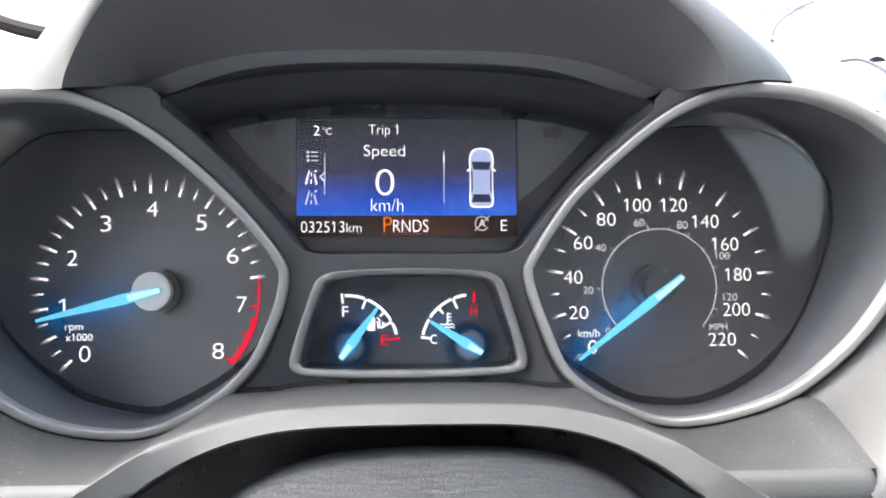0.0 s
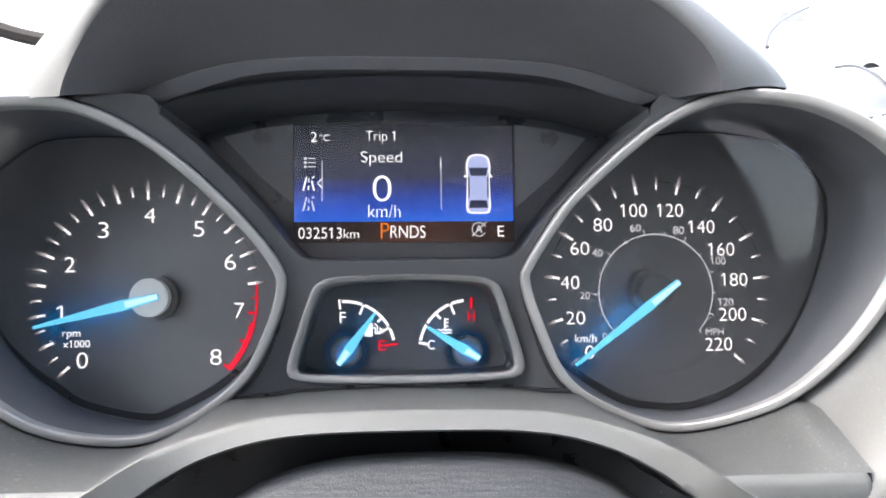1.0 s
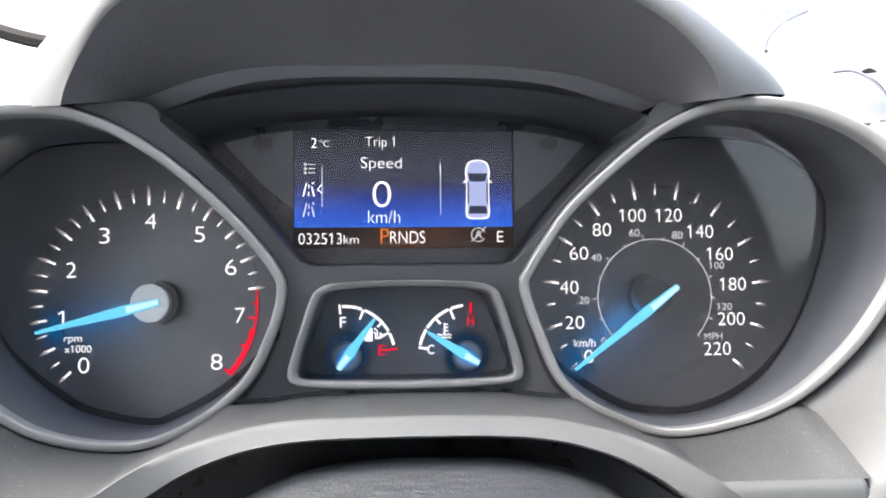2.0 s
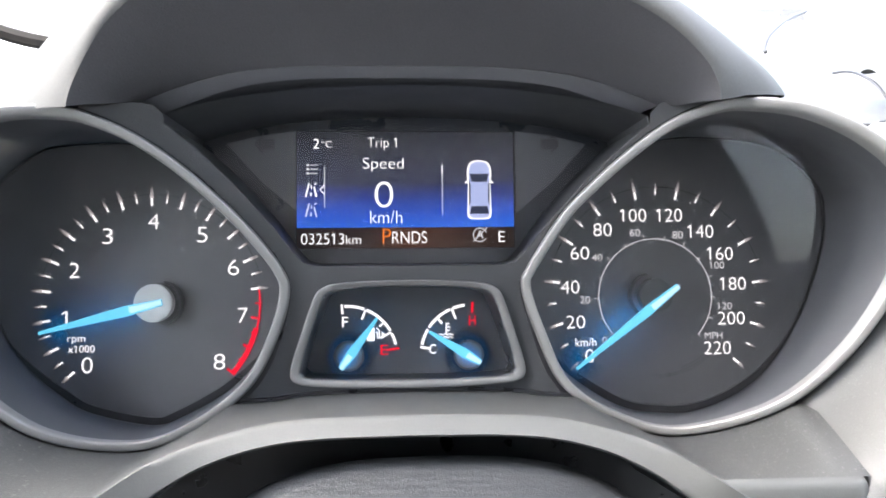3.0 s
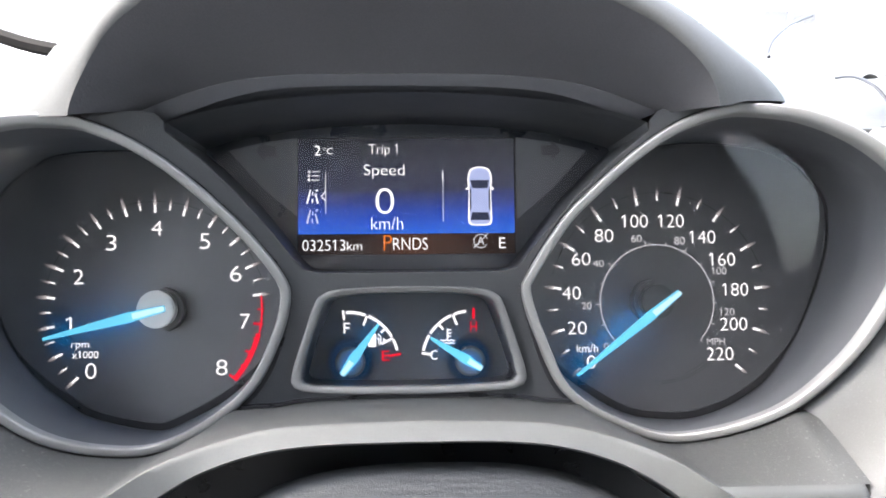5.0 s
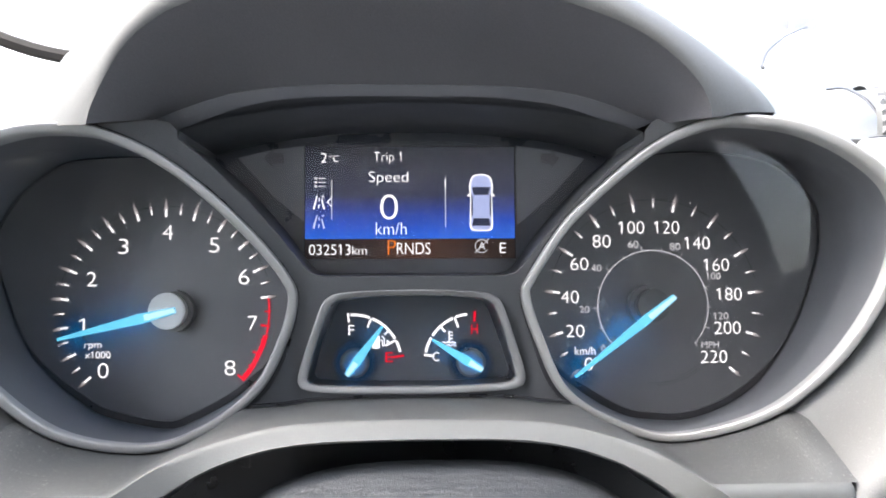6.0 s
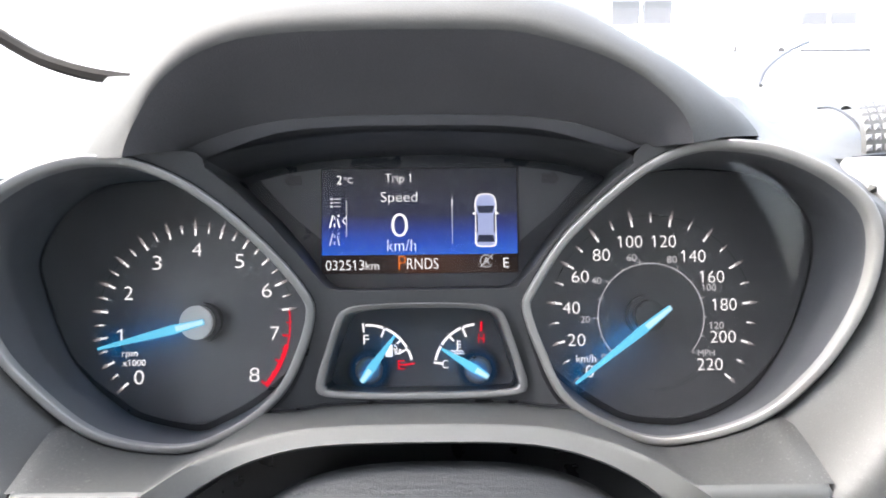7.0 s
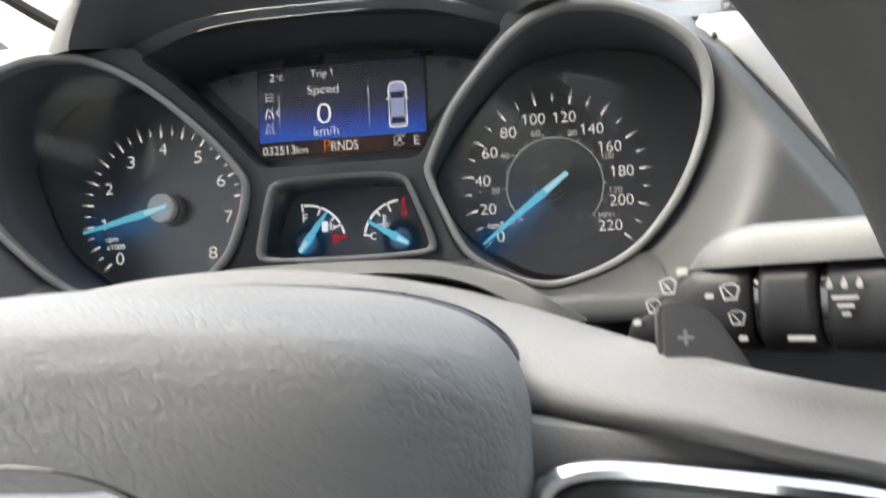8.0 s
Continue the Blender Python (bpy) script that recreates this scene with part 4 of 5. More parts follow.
PALEBLUE = glow("display_pale_blue", (0.42, 0.47, 0.75), 1.0)
DARKBLUE = glow("display_dark_blue", (0.03, 0.035, 0.07), 1.0)

SX0, SX1, SZ0, SZ1, SY = -0.0500, 0.0398, 0.0035, 0.0520, 0.3142
screen_ = part("display", prism(rounded(SX0, SX1, SZ0, SZ1, 0.0006, 2), SY, 0.3164), BLACKOUT, cluster, "lit colour trip computer display", smooth=False)
part("picture", flat([(SX0 + 0.0004, 0.0122), (SX1 - 0.0004, 0.0122), (SX1 - 0.0004, SZ1 - 0.0004), (SX0 + 0.0004, SZ1 - 0.0004)], SY - 0.0002), DISPLAY, screen_, smooth=False)
part("amber_strip", flat([(SX0 + 0.0004, 0.0038), (SX1 - 0.0004, 0.0038), (SX1 - 0.0004, 0.0121), (SX0 + 0.0004, 0.0121)], SY - 0.0002), AMBER, screen_, smooth=False)
TY = SY - 0.0004
for txt, x, z, w, h, mt in (("2", -0.0417, 0.0467, 0.0025, 0.0041, WHITE), ("°C", -0.0374, 0.0465, 0.0041, 0.0028, WHITE), ("Trip 1", -0.0148, 0.0466, 0.0119, 0.0053, WHITE),
                            ("Speed", -0.0144, 0.0379, 0.0167, 0.006, WHITE), ("0", -0.0142, 0.0257, 0.0075, 0.0106, WHITE), ("km/h", -0.0133, 0.0165, 0.013, 0.0052, WHITE),
                            ("032513", -0.0392, 0.0076, 0.0174, 0.0045, WHITE), ("km", -0.0267, 0.0073, 0.0061, 0.0036, WHITE), ("P", -0.0131, 0.0085, 0.0034, 0.0062, ORANGE),
                            ("RNDS", -0.0038, 0.008, 0.0142, 0.005, WHITE), ("E", 0.0342, 0.0081, 0.0026, 0.0044, WHITE)):
    lettering("lettering", txt, x, z, w, h, TY, mt, screen_, thin=0.014 if h > 0.005 or txt == "Trip 1" else 0.008)


def ring_line(pts, w, y):
    """A printed line of even width along points."""
    return merged(*[bar(a[0], a[1], b[0], b[1], w, w, y) for a, b in zip(pts, pts[1:])])


part("divider", bar(-0.0384, 0.0372, -0.0384, 0.0204, 0.0003, 0.0003, TY), DIM, screen_)
part("pointer", ring_line([(-0.0384, 0.0297), (-0.0402, 0.0278), (-0.0384, 0.0259)], 0.0004, TY - 0.0001), WHITE, screen_)
part("divider", bar(0.0098, 0.0386, 0.0098, 0.0170, 0.0003, 0.0003, TY), DIM, screen_)
part("scroll_mark", bar(0.0098, 0.0375, 0.0098, 0.0340, 0.0005, 0.0005, TY - 0.0001), WHITE, screen_)
for k in range(3):
    z = 0.0379 - 0.0017 * k
    part("list_icon_row", merged(flat(rounded(-0.0457, -0.0446, z - 0.0005, z + 0.0005, 0.0001, 1), TY), bar(-0.0440, z, -0.0411, z, 0.0004, 0.0004, TY)), DIM, screen_)
for z, mt in ((0.0277, WHITE), (0.0195, DIM)):
    part("road_icon", merged(bar(-0.0460, z - 0.0029, -0.0446, z + 0.0027, 0.0007, 0.0005, TY), bar(-0.0416, z - 0.0029, -0.0426, z + 0.0012, 0.0007, 0.0005, TY),
                             bar(-0.0439, z - 0.0026, -0.0438, z - 0.0010, 0.0005, 0.0005, TY), bar(-0.0437, z + 0.0004, -0.0437, z + 0.0020, 0.0004, 0.0004, TY),
                             bar(-0.0424, z + 0.0022, -0.0416, z + 0.0028, 0.0006, 0.0006, TY)), mt, screen_)

# small plan view of a car on the display
cx, cz = 0.0251, 0.0276
body = spline([(cx, cz + 0.0123), (cx + 0.0038, cz + 0.0112), (cx + 0.0051, cz + 0.0075), (cx + 0.0047, cz + 0.0025), (cx + 0.0049, cz - 0.0060), (cx + 0.0050, cz - 0.0098), (cx + 0.0040, cz - 0.0120),
               (cx, cz - 0.0123), (cx - 0.0040, cz - 0.0120), (cx - 0.0050, cz - 0.0098), (cx - 0.0049, cz - 0.0060), (cx - 0.0047, cz + 0.0025), (cx - 0.0051, cz + 0.0075), (cx - 0.0038, cz + 0.0112)], 4)
part("car_outline", flat([(p.x, p.y) for p in body], TY), WHITE, screen_)
inner = [(cx + (p.x - cx) * 0.86, cz + (p.y - cz) * 0.95) for p in body]
part("car_picture", flat(inner, TY - 0.0001), PALEBLUE, screen_)
for pts in ([(-0.0040, 0.0066), (0.0040, 0.0066), (0.0031, 0.0032), (-0.0031, 0.0032)], [(-0.0033, -0.0068), (0.0033, -0.0068), (0.0040, -0.0100), (-0.0040, -0.0100)],
            [(-0.0043, 0.0045), (-0.0036, 0.0022), (-0.0036, -0.0052), (-0.0043, -0.0065)], [(0.0043, 0.0045), (0.0036, 0.0022), (0.0036, -0.0052), (0.0043, -0.0065)]):
    part("car_window", flat([(cx + p, cz + q) for p, q in pts], TY - 0.0002), DARKBLUE, screen_)
for s in (-1, 1):
    part("car_mirror", flat([(cx + s * 0.0047, cz + 0.0040), (cx + s * 0.0060, cz + 0.0032), (cx + s * 0.0059, cz + 0.0025), (cx + s * 0.0047, cz + 0.0028)], TY), WHITE, screen_)
part("stop_start_icon", merged(arc_band(0.0252, 0.0089, 0.0026, 0.0030, 20, 330, TY), bar(0.0222, 0.0060, 0.0283, 0.0120, 0.0004, 0.0004, TY),
                               bar(0.0240, 0.0074, 0.0252, 0.0106, 0.0005, 0.0005, TY), bar(0.0264, 0.0074, 0.0252, 0.0106, 0.0005, 0.0005, TY), bar(0.0245, 0.0084, 0.0259, 0.0084, 0.0004, 0.0004, TY)), DIM, screen_)


# ---- the two dials ----
def bezel_ring(side):
    loops = []
    for grow, dy in ((-0.0021, 0.004), (-0.0021, 0.0001), (-0.0018, -0.0009), (-0.0013, -0.0012), (0.0006, -0.0014), (0.0011, -0.0012), (0.0015, -0.0005), (0.0016, 0.006)):
        loops.append([(x, front(z, x - X0) + dy, z) for x, z in side_loop(side, grow)])
    return loft(loops, closed=True)


def lens_y(x, z):
    """Depth of the dial lenses: they tilt less than the rims."""
    return 0.3042 - (0.17 if x > X0 else 0.26) * (z + 0.012) - 0.1725 * (abs(x - X0) - 0.112)


def dial(side, name, cxd, czd, radius, face_label):
    d = part(name, flat(side_loop(side, 0.0015, FLOOR), 0.3308), DIAL, cluster, face_label)
    part("bezel", bezel_ring(side), SATIN, d, "satin silver ring", angle=60)
    top_, low_ = side_loop(side, -0.0016), side_loop(side, 0.0, FLOOR)
    wall = [[(a[0] + (b[0] - a[0]) * t, (front(a[1], a[0] - X0) + 0.002) * (1 - t) + 0.3290 * t, a[1] + (b[1] - a[1]) * t) for a, b in zip(top_, low_)] for t in (0, 0.3, 0.65, 1)]
    part("dial_wall", loft(wall, closed=True), WALL, d, "dark grey side wall of the dial well")
    width = [0.0007 + 0.0026 * smoothstep((-0.030 - p[1]) / 0.03) for p in low_]
    inner = [side_loop(side, -w, FLOOR)[i] for i, w in enumerate(width)]
    part("wall_gap", loft([[(x, 0.3289, z) for x, z in low_], [(x, 0.3306, z) for x, z in low_], [(x, 0.3300, z) for x, z in inner], [(x, 0.3307, z) for x, z in inner]], closed=True), GROOVE, d, "dark groove round the dial floor")
    part("scale_line", arc_band(cxd, czd, radius + 0.0007, radius + 0.0010, 165, 15, 0.3303), GROOVE, d, "faint step outside the scale")
    seal = []
    for k, dy in ((0.0, 0.0012), (1.0, 0.0016), (1.0, 0.006)):
        seal.append([(x, front(z, x - X0) + dy, z) for x, z in [side_loop(side, 0.0017 + k * w_)[i_] for i_, w_ in enumerate([0.0004 + 0.0012 * smoothstep((-0.015 - p[1]) / 0.03) for p in side_loop(side, 0.0)])]])
    part("bezel_gap", loft(seal, closed=True), GROOVE, d, "dark gap under the ring")
    lens = bmesh.new()
    rim_ = []
    for a, b in zip(side_loop(side, -0.0018), side_loop(side, -0.0003, FLOOR)):
        lo_, hi_ = 0.0, 1.0
        for _ in range(24):                   # where the wall meets the lens
            t = (lo_ + hi_) / 2
            x, z = a[0] + (b[0] - a[0]) * t, a[1] + (b[1] - a[1]) * t
            if (front(a[1], a[0] - X0) + 0.002) * (1 - t) + 0.3290 * t < lens_y(x, z):
                lo_ = t
            else:
                hi_ = t
        rim_.append(lens.verts.new((x, lens_y(x, z), z)))
    lens.faces.new(rim_ if side > 0 else rim_[::-1])
    part("lens", lens, LENS, d, "clear lens, tilted against glare", smooth=False).visible_shadow = False
    return d


def glow_paint(name, color):
    """Painted glow beside a lit mark, fading to nothing at its far end and its sides."""
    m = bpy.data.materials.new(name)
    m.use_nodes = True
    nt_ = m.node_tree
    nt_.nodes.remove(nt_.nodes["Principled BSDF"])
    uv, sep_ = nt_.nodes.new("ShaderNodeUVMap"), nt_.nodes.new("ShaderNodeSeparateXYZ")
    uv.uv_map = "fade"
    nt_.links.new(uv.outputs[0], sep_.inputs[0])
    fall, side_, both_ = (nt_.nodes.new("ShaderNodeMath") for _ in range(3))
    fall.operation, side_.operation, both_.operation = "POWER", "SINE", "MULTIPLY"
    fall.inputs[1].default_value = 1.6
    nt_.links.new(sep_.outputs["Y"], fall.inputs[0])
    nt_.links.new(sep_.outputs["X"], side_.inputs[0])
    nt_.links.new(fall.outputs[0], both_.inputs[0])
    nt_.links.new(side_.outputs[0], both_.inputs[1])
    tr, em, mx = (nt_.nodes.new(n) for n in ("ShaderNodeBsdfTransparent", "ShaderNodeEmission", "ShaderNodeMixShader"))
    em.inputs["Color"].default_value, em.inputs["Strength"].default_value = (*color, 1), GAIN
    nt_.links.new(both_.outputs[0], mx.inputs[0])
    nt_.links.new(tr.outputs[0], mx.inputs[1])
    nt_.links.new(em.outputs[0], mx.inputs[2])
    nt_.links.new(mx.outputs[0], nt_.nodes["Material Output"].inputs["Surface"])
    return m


TICKGLOW = glow_paint("tick_glow_paint", (0.62, 0.55, 0.56))
TIPGLOW = glow_paint("tip_glow_paint", (0.008, 0.10, 0.26))
CAPGLOW = glow_paint("cap_glow_paint", (0.002, 0.036, 0.095))


def glow_strip(d, x0, z0, x1, z1, w0, w1, y, mat):
    """An added strip of painted glow, from one point to another; it lies just over the dial."""
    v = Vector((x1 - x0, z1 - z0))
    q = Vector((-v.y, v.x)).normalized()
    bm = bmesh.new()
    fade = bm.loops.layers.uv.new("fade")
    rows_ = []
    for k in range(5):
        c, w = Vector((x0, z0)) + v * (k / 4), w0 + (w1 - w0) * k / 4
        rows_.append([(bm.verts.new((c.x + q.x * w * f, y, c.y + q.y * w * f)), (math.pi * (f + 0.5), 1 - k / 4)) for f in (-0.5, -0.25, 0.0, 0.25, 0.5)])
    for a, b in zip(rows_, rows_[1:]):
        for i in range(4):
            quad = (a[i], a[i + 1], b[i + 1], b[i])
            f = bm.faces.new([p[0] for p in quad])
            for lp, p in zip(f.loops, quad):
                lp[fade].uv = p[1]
    part("painted_glow", bm, mat, d, smooth=False).visible_shadow = False


def ticks(d, cxd, czd, radius, a0, a1, count, major, mats, y=0.3300):
    for i in range(count):
        a = radians(a0 + (a1 - a0) * i / (count - 1))
        big = i % major == 0
        r0_ = radius - (0.0040 if big else 0.0027)
        c, s = math.cos(a), math.sin(a)
        w = 0.0011 if big else 0.0007
        part("tick", bar(cxd + r0_ * c, czd + r0_ * s, cxd + radius * c, czd + radius * s, w, w * 0.75, y), mats(i), d, smooth=False)
        # a painted streak of glow runs outwards from each white tick
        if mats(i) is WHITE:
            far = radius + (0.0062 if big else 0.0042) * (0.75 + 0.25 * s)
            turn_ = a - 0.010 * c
            glow_strip(d, cxd + (radius - 0.0008) * c, czd + (radius - 0.0008) * s, cxd + far * math.cos(turn_), czd + far * math.sin(turn_), w * 1.9, w * 1.3, y - 0.0003, TICKGLOW)


def needle(d, tail, tip, w, y, under=0.30, glow_r=0.0):
    (tx, tz), (px, pz) = tail, tip
    v = Vector((px - tx, pz - tz))
    q = Vector((-v.y, v.x)).normalized()
    h = 0.30
    mid = Vector((tx, tz)) + v * h
    o = [(tx + q.x * w * 0.30, tz + q.y * w * 0.30), (tx - q.x * w * 0.30, tz - q.y * w * 0.30), (mid.x - q.x * w * 0.5, mid.y - q.y * w * 0.5),
         (px - q.x * w * 0.14, pz - q.y * w * 0.14), (px + q.x * w * 0.14, pz + q.y * w * 0.14), (mid.x + q.x * w * 0.5, mid.y + q.y * w * 0.5)]
    part("needle", prism(o, y, y + 0.0012, 0.0003), CYAN, d, "glowing light blue needle", smooth=False)
    # unseen emitter added behind the needle to tint the dial blue
    m2 = Vector((tx, tz)) + v * under
    gl = [(m2.x + q.x * w * 0.3, m2.y + q.y * w * 0.3), (m2.x - q.x * w * 0.3, m2.y - q.y * w * 0.3), (px - q.x * w * 0.08, pz - q.y * w * 0.08), (px + q.x * w * 0.08, pz + q.y * w * 0.08)]
    part("hidden_glow", prism(gl, y + 0.0014, y + 0.0018), UNDER, d, "added hidden strip that throws blue light on the dial", smooth=False)
    k = 0.26
    e = Vector((tx, tz)) + v * k
    o2 = [(tx + q.x * w * 0.2, tz + q.y * w * 0.2), (tx - q.x * w * 0.2, tz - q.y * w * 0.2), (e.x - q.x * w * 0.3, e.y - q.y * w * 0.3), (e.x + q.x * w * 0.3, e.y + q.y * w * 0.3)]
    part("needle_tail", prism(o2, y - 0.0006, y), PALE, d, smooth=False)
    if not glow_r:
        return
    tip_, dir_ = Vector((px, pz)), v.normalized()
    for k in range(-3, 4):                     # blue glow painted over the dial round the tip
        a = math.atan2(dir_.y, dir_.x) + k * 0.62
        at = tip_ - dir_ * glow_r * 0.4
        glow_strip(d, at.x, at.y, at.x + glow_r * math.cos(a), at.y + glow_r * math.sin(a), glow_r * 0.25, glow_r * 0.85, y + 0.0105, TIPGLOW)


TC = (-0.1122, -0.0185, 0.0457)
tach = dial(-1, "tachometer", *TC, "engine speed dial, black face with white figures and a red zone")
ticks(tach, *TC, 221.5, -41.0, 33, 2, lambda i: RED if i > 26 else WHITE)
part("red_zone", arc_band(TC[0], TC[1], 0.0436, 0.0457, -41, -13.5, 0.3301), RED, tach, "red arc")
part("red_zone", arc_band(TC[0], TC[1], 0.0446, 0.0453, -14, 8, 0.3301), RED, tach)
for txt, x, z, w, h in (("0", -0.1383, -0.0435, 0.0045, 0.0065), ("1", -0.1477, -0.0239, 0.0025, 0.006), ("2", -0.1439, -0.0039, 0.0041, 0.0063), ("3", -0.1306, 0.0104, 0.0043, 0.0066), ("4", -0.1116, 0.0165, 0.0046, 0.0064),
                        ("5", -0.0914, 0.0108, 0.0044, 0.0066), ("6", -0.0783, -0.0032, 0.0046, 0.0066), ("7", -0.0744, -0.0236, 0.0042, 0.0064), ("8", -0.084, -0.0429, 0.0047, 0.0065)):
    lettering("numeral", txt, x, z, w, h, 0.3300, WHITE, tach, thin=0.012)
lettering("lettering", "rpm", -0.1428, -0.0332, 0.0073, 0.0030, 0.3300, WHITE, tach)
lettering("lettering", "x1000", -0.1407, -0.0367, 0.0109, 0.0030, 0.3300, WHITE, tach)
part("hub_seat", disc(-0.1080, -0.0180, 0.0092, 0.3250, 0.3300), DIAL, tach)
part("hub_cap", disc(-0.1085, -0.0178, 0.0078, 0.3195, 0.3240), CAP, tach, "grey round needle cap")
needle(tach, (-0.1045, -0.0174), (-0.1529, -0.0293), 0.0044, 0.3180, glow_r=0.0115)

SC = (0.1047, -0.0175, 0.0474)
speedo = dial(1, "speedometer", *SC, "speed dial, black face with white figures")
ticks(speedo, *SC, 218.6, -39.5, 23, 2, lambda i: WHITE)
for txt, x, z, w, h in (("20", 0.0684, -0.0283, 0.0083, 0.0055), ("40", 0.0662, -0.0131, 0.0081, 0.0056), ("60", 0.0708, 0.0017, 0.0081, 0.0056), ("80", 0.0811, 0.0119, 0.0082, 0.0056), ("100", 0.0949, 0.0181, 0.0117, 0.0056),
                        ("120", 0.1111, 0.0181, 0.0115, 0.0057), ("140", 0.125, 0.0109, 0.0116, 0.0057), ("160", 0.1336, 0.001, 0.0116, 0.0057), ("180", 0.1391, -0.0123, 0.0116, 0.0056), ("200", 0.1379, -0.0275, 0.0121, 0.0056),
                        ("220", 0.1313, -0.0404, 0.012, 0.0056), ("0", 0.0743, -0.0431, 0.0039, 0.0058)):
    lettering("numeral", txt, x, z, w, h, 0.3300, WHITE, speedo, thin=0.012)
lettering("lettering", "km/h", 0.0727, -0.0371, 0.0093, 0.0036, 0.3300, WHITE, speedo)
lettering("lettering", "MPH", 0.1297, -0.035, 0.008, 0.0029, 0.3300, DIM, speedo)
for txt, x, z, w, h in (("20", 0.0727, -0.0187, 0.0044, 0.0031), ("40", 0.0784, -0.0003, 0.0047, 0.0032), ("60", 0.0955, 0.0105, 0.0047, 0.0034), ("80", 0.1147, 0.0094, 0.0048, 0.0034), ("100", 0.132, -0.0041, 0.0068, 0.0032),
                        ("120", 0.135, -0.0221, 0.0068, 0.0032), ("0", 0.081, -0.0362, 0.002, 0.0027)):
    lettering("numeral", txt, x, z, w, h, 0.3300, DIM, speedo)
MC = (0.1040, -0.0175)
part("inner_circle", arc_band(*MC, 0.0250, 0.0254, 225, -42, 0.3300, 90), DIM, speedo)
for i in range(14):
    a = radians(222 - 20.3 * i)
    part("small_tick", bar(MC[0] + 0.0254 * math.cos(a), MC[1] + 0.0254 * math.sin(a), MC[0] + (0.0275 if i % 2 == 0 else 0.0266) * math.cos(a), MC[1] + (0.0275 if i % 2 == 0 else 0.0266) * math.sin(a), 0.0004, 0.0004, 0.3300), DIM, speedo, smooth=False)
part("hub_seat", disc(0.1010, -0.0170, 0.0092, 0.3250, 0.3300), DIAL, speedo)
for r_, a0_, a1_ in ((0.0342, -95, -52), (0.0352, -88, -48), (0.0330, -70, -40)):
    part("mould_line", arc_band(*MC, r_, r_ + 0.0002, a0_, a1_, 0.3302), STONE, speedo)
part("hub_cap", disc(0.1010, -0.0170, 0.0072, 0.3195, 0.3240), BLACK, speedo, "black round needle cap")
needle(speedo, (0.1100, -0.0132), (0.0657, -0.0474), 0.0042, 0.3180, glow_r=0.0125)

# ---- the small gauges ----
gl = [trapeze(k) for k in (0.0, 0.0, 0.08, 0.20, 0.82, 0.95, 1.0, 1.0)]
dys = (0.012, 0.0007, -0.0003, -0.0007, -0.0013, -0.0010, -0.0002, 0.008)


def gy(z):
    """Depth of the small frame, in the plane of the mask and a little proud of it."""
    return 0.3040 - 0.33 * (z + 0.03)


small = part("small_gauge_panel", flat(trapeze(0.0), 0.3310), MASK, cluster, "black panel with fuel and coolant gauges")
part("bezel", loft([[(x, gy(z) + d_, z) for x, z in loop] for loop, d_ in zip(gl, dys)], closed=True), FRAMESILVER, small, "satin silver trapezoid frame", angle=60)
part("gauge_wall", loft([[(x, gy(z) + 0.004, z) for x, z in trapeze(0.0)], [(x, 0.3305, z) for x, z in trapeze(-0.15)]], closed=True), GROOVE, small, "black side wall of the small window")
pane = bmesh.new()
pane.faces.new([pane.verts.new((x, gy(z) + 0.0065, z)) for x, z in trapeze(-0.02)])
part("lens", pane, SMALLLENS, small, "clear lens, tilted with its frame", smooth=False).visible_shadow = False
F = (-0.0305, -0.0415)
C = (0.0222, -0.0415)
GZ = 0.3300
for a0_, a1_ in ((93, 70), (66.5, 30), (26.5, 13)):
    part("fuel_arc", arc_band(F[0], F[1], 0.0206, 0.0218, a0_, a1_, GZ), WHITE, small, smooth=False)
for a, mt, r_in, r_out in ((96, WHITE, 0.0180, 0.0222), (68, WHITE, 0.0168, 0.0212), (42, WHITE, 0.0185, 0.0212), (28, WHITE, 0.0160, 0.0212), (8, RED, 0.0172, 0.0225)):
    c, s = math.cos(radians(a)), math.sin(radians(a))
    part("tick", bar(F[0] + r_in * c, F[1] + r_in * s, F[0] + r_out * c, F[1] + r_out * s, 0.0009, 0.0009, GZ - 0.0001), mt, small, smooth=False)
for a0_, a1_ in ((168, 149), (146.5, 114), (110.5, 96)):
    part("coolant_arc", arc_band(C[0], C[1], 0.0206, 0.0218, a0_, a1_, GZ), WHITE, small, smooth=False)
for a, mt, r_in, r_out in ((171, WHITE, 0.0172, 0.0218), (132, WHITE, 0.0180, 0.0212), (112, WHITE, 0.0165, 0.0212), (87, RED, 0.0178, 0.0225)):
    c, s = math.cos(radians(a)), math.sin(radians(a))
    part("tick", bar(C[0] + r_in * c, C[1] + r_in * s, C[0] + r_out * c, C[1] + r_out * s, 0.0010, 0.0010, GZ - 0.0001), mt, small, smooth=False)
for txt, x, z, w, h, mt in (("F", -0.0313, -0.027, 0.0026, 0.0045, WHITE), ("E", -0.0147, -0.039, 0.0033, 0.0043, RED), ("C", 0.006, -0.039, 0.0029, 0.004, WHITE), ("H", 0.0232, -0.027, 0.0029, 0.0043, RED)):
    lettering("lettering", txt, x, z, w, h, GZ, mt, small)
part("fuel_pump_icon", merged(flat(rounded(-0.0222, -0.0188, -0.0352, -0.0295, 0.0004, 2), GZ), ring_line([(-0.0186, -0.0315), (-0.0176, -0.0315), (-0.0176, -0.0340), (-0.0168, -0.0340), (-0.0168, -0.0308), (-0.0180, -0.0296)], 0.0005, GZ - 0.0001),
                              flat([(-0.0158, -0.0332), (-0.0158, -0.0312), (-0.0145, -0.0322)], GZ)), WHITE, small)
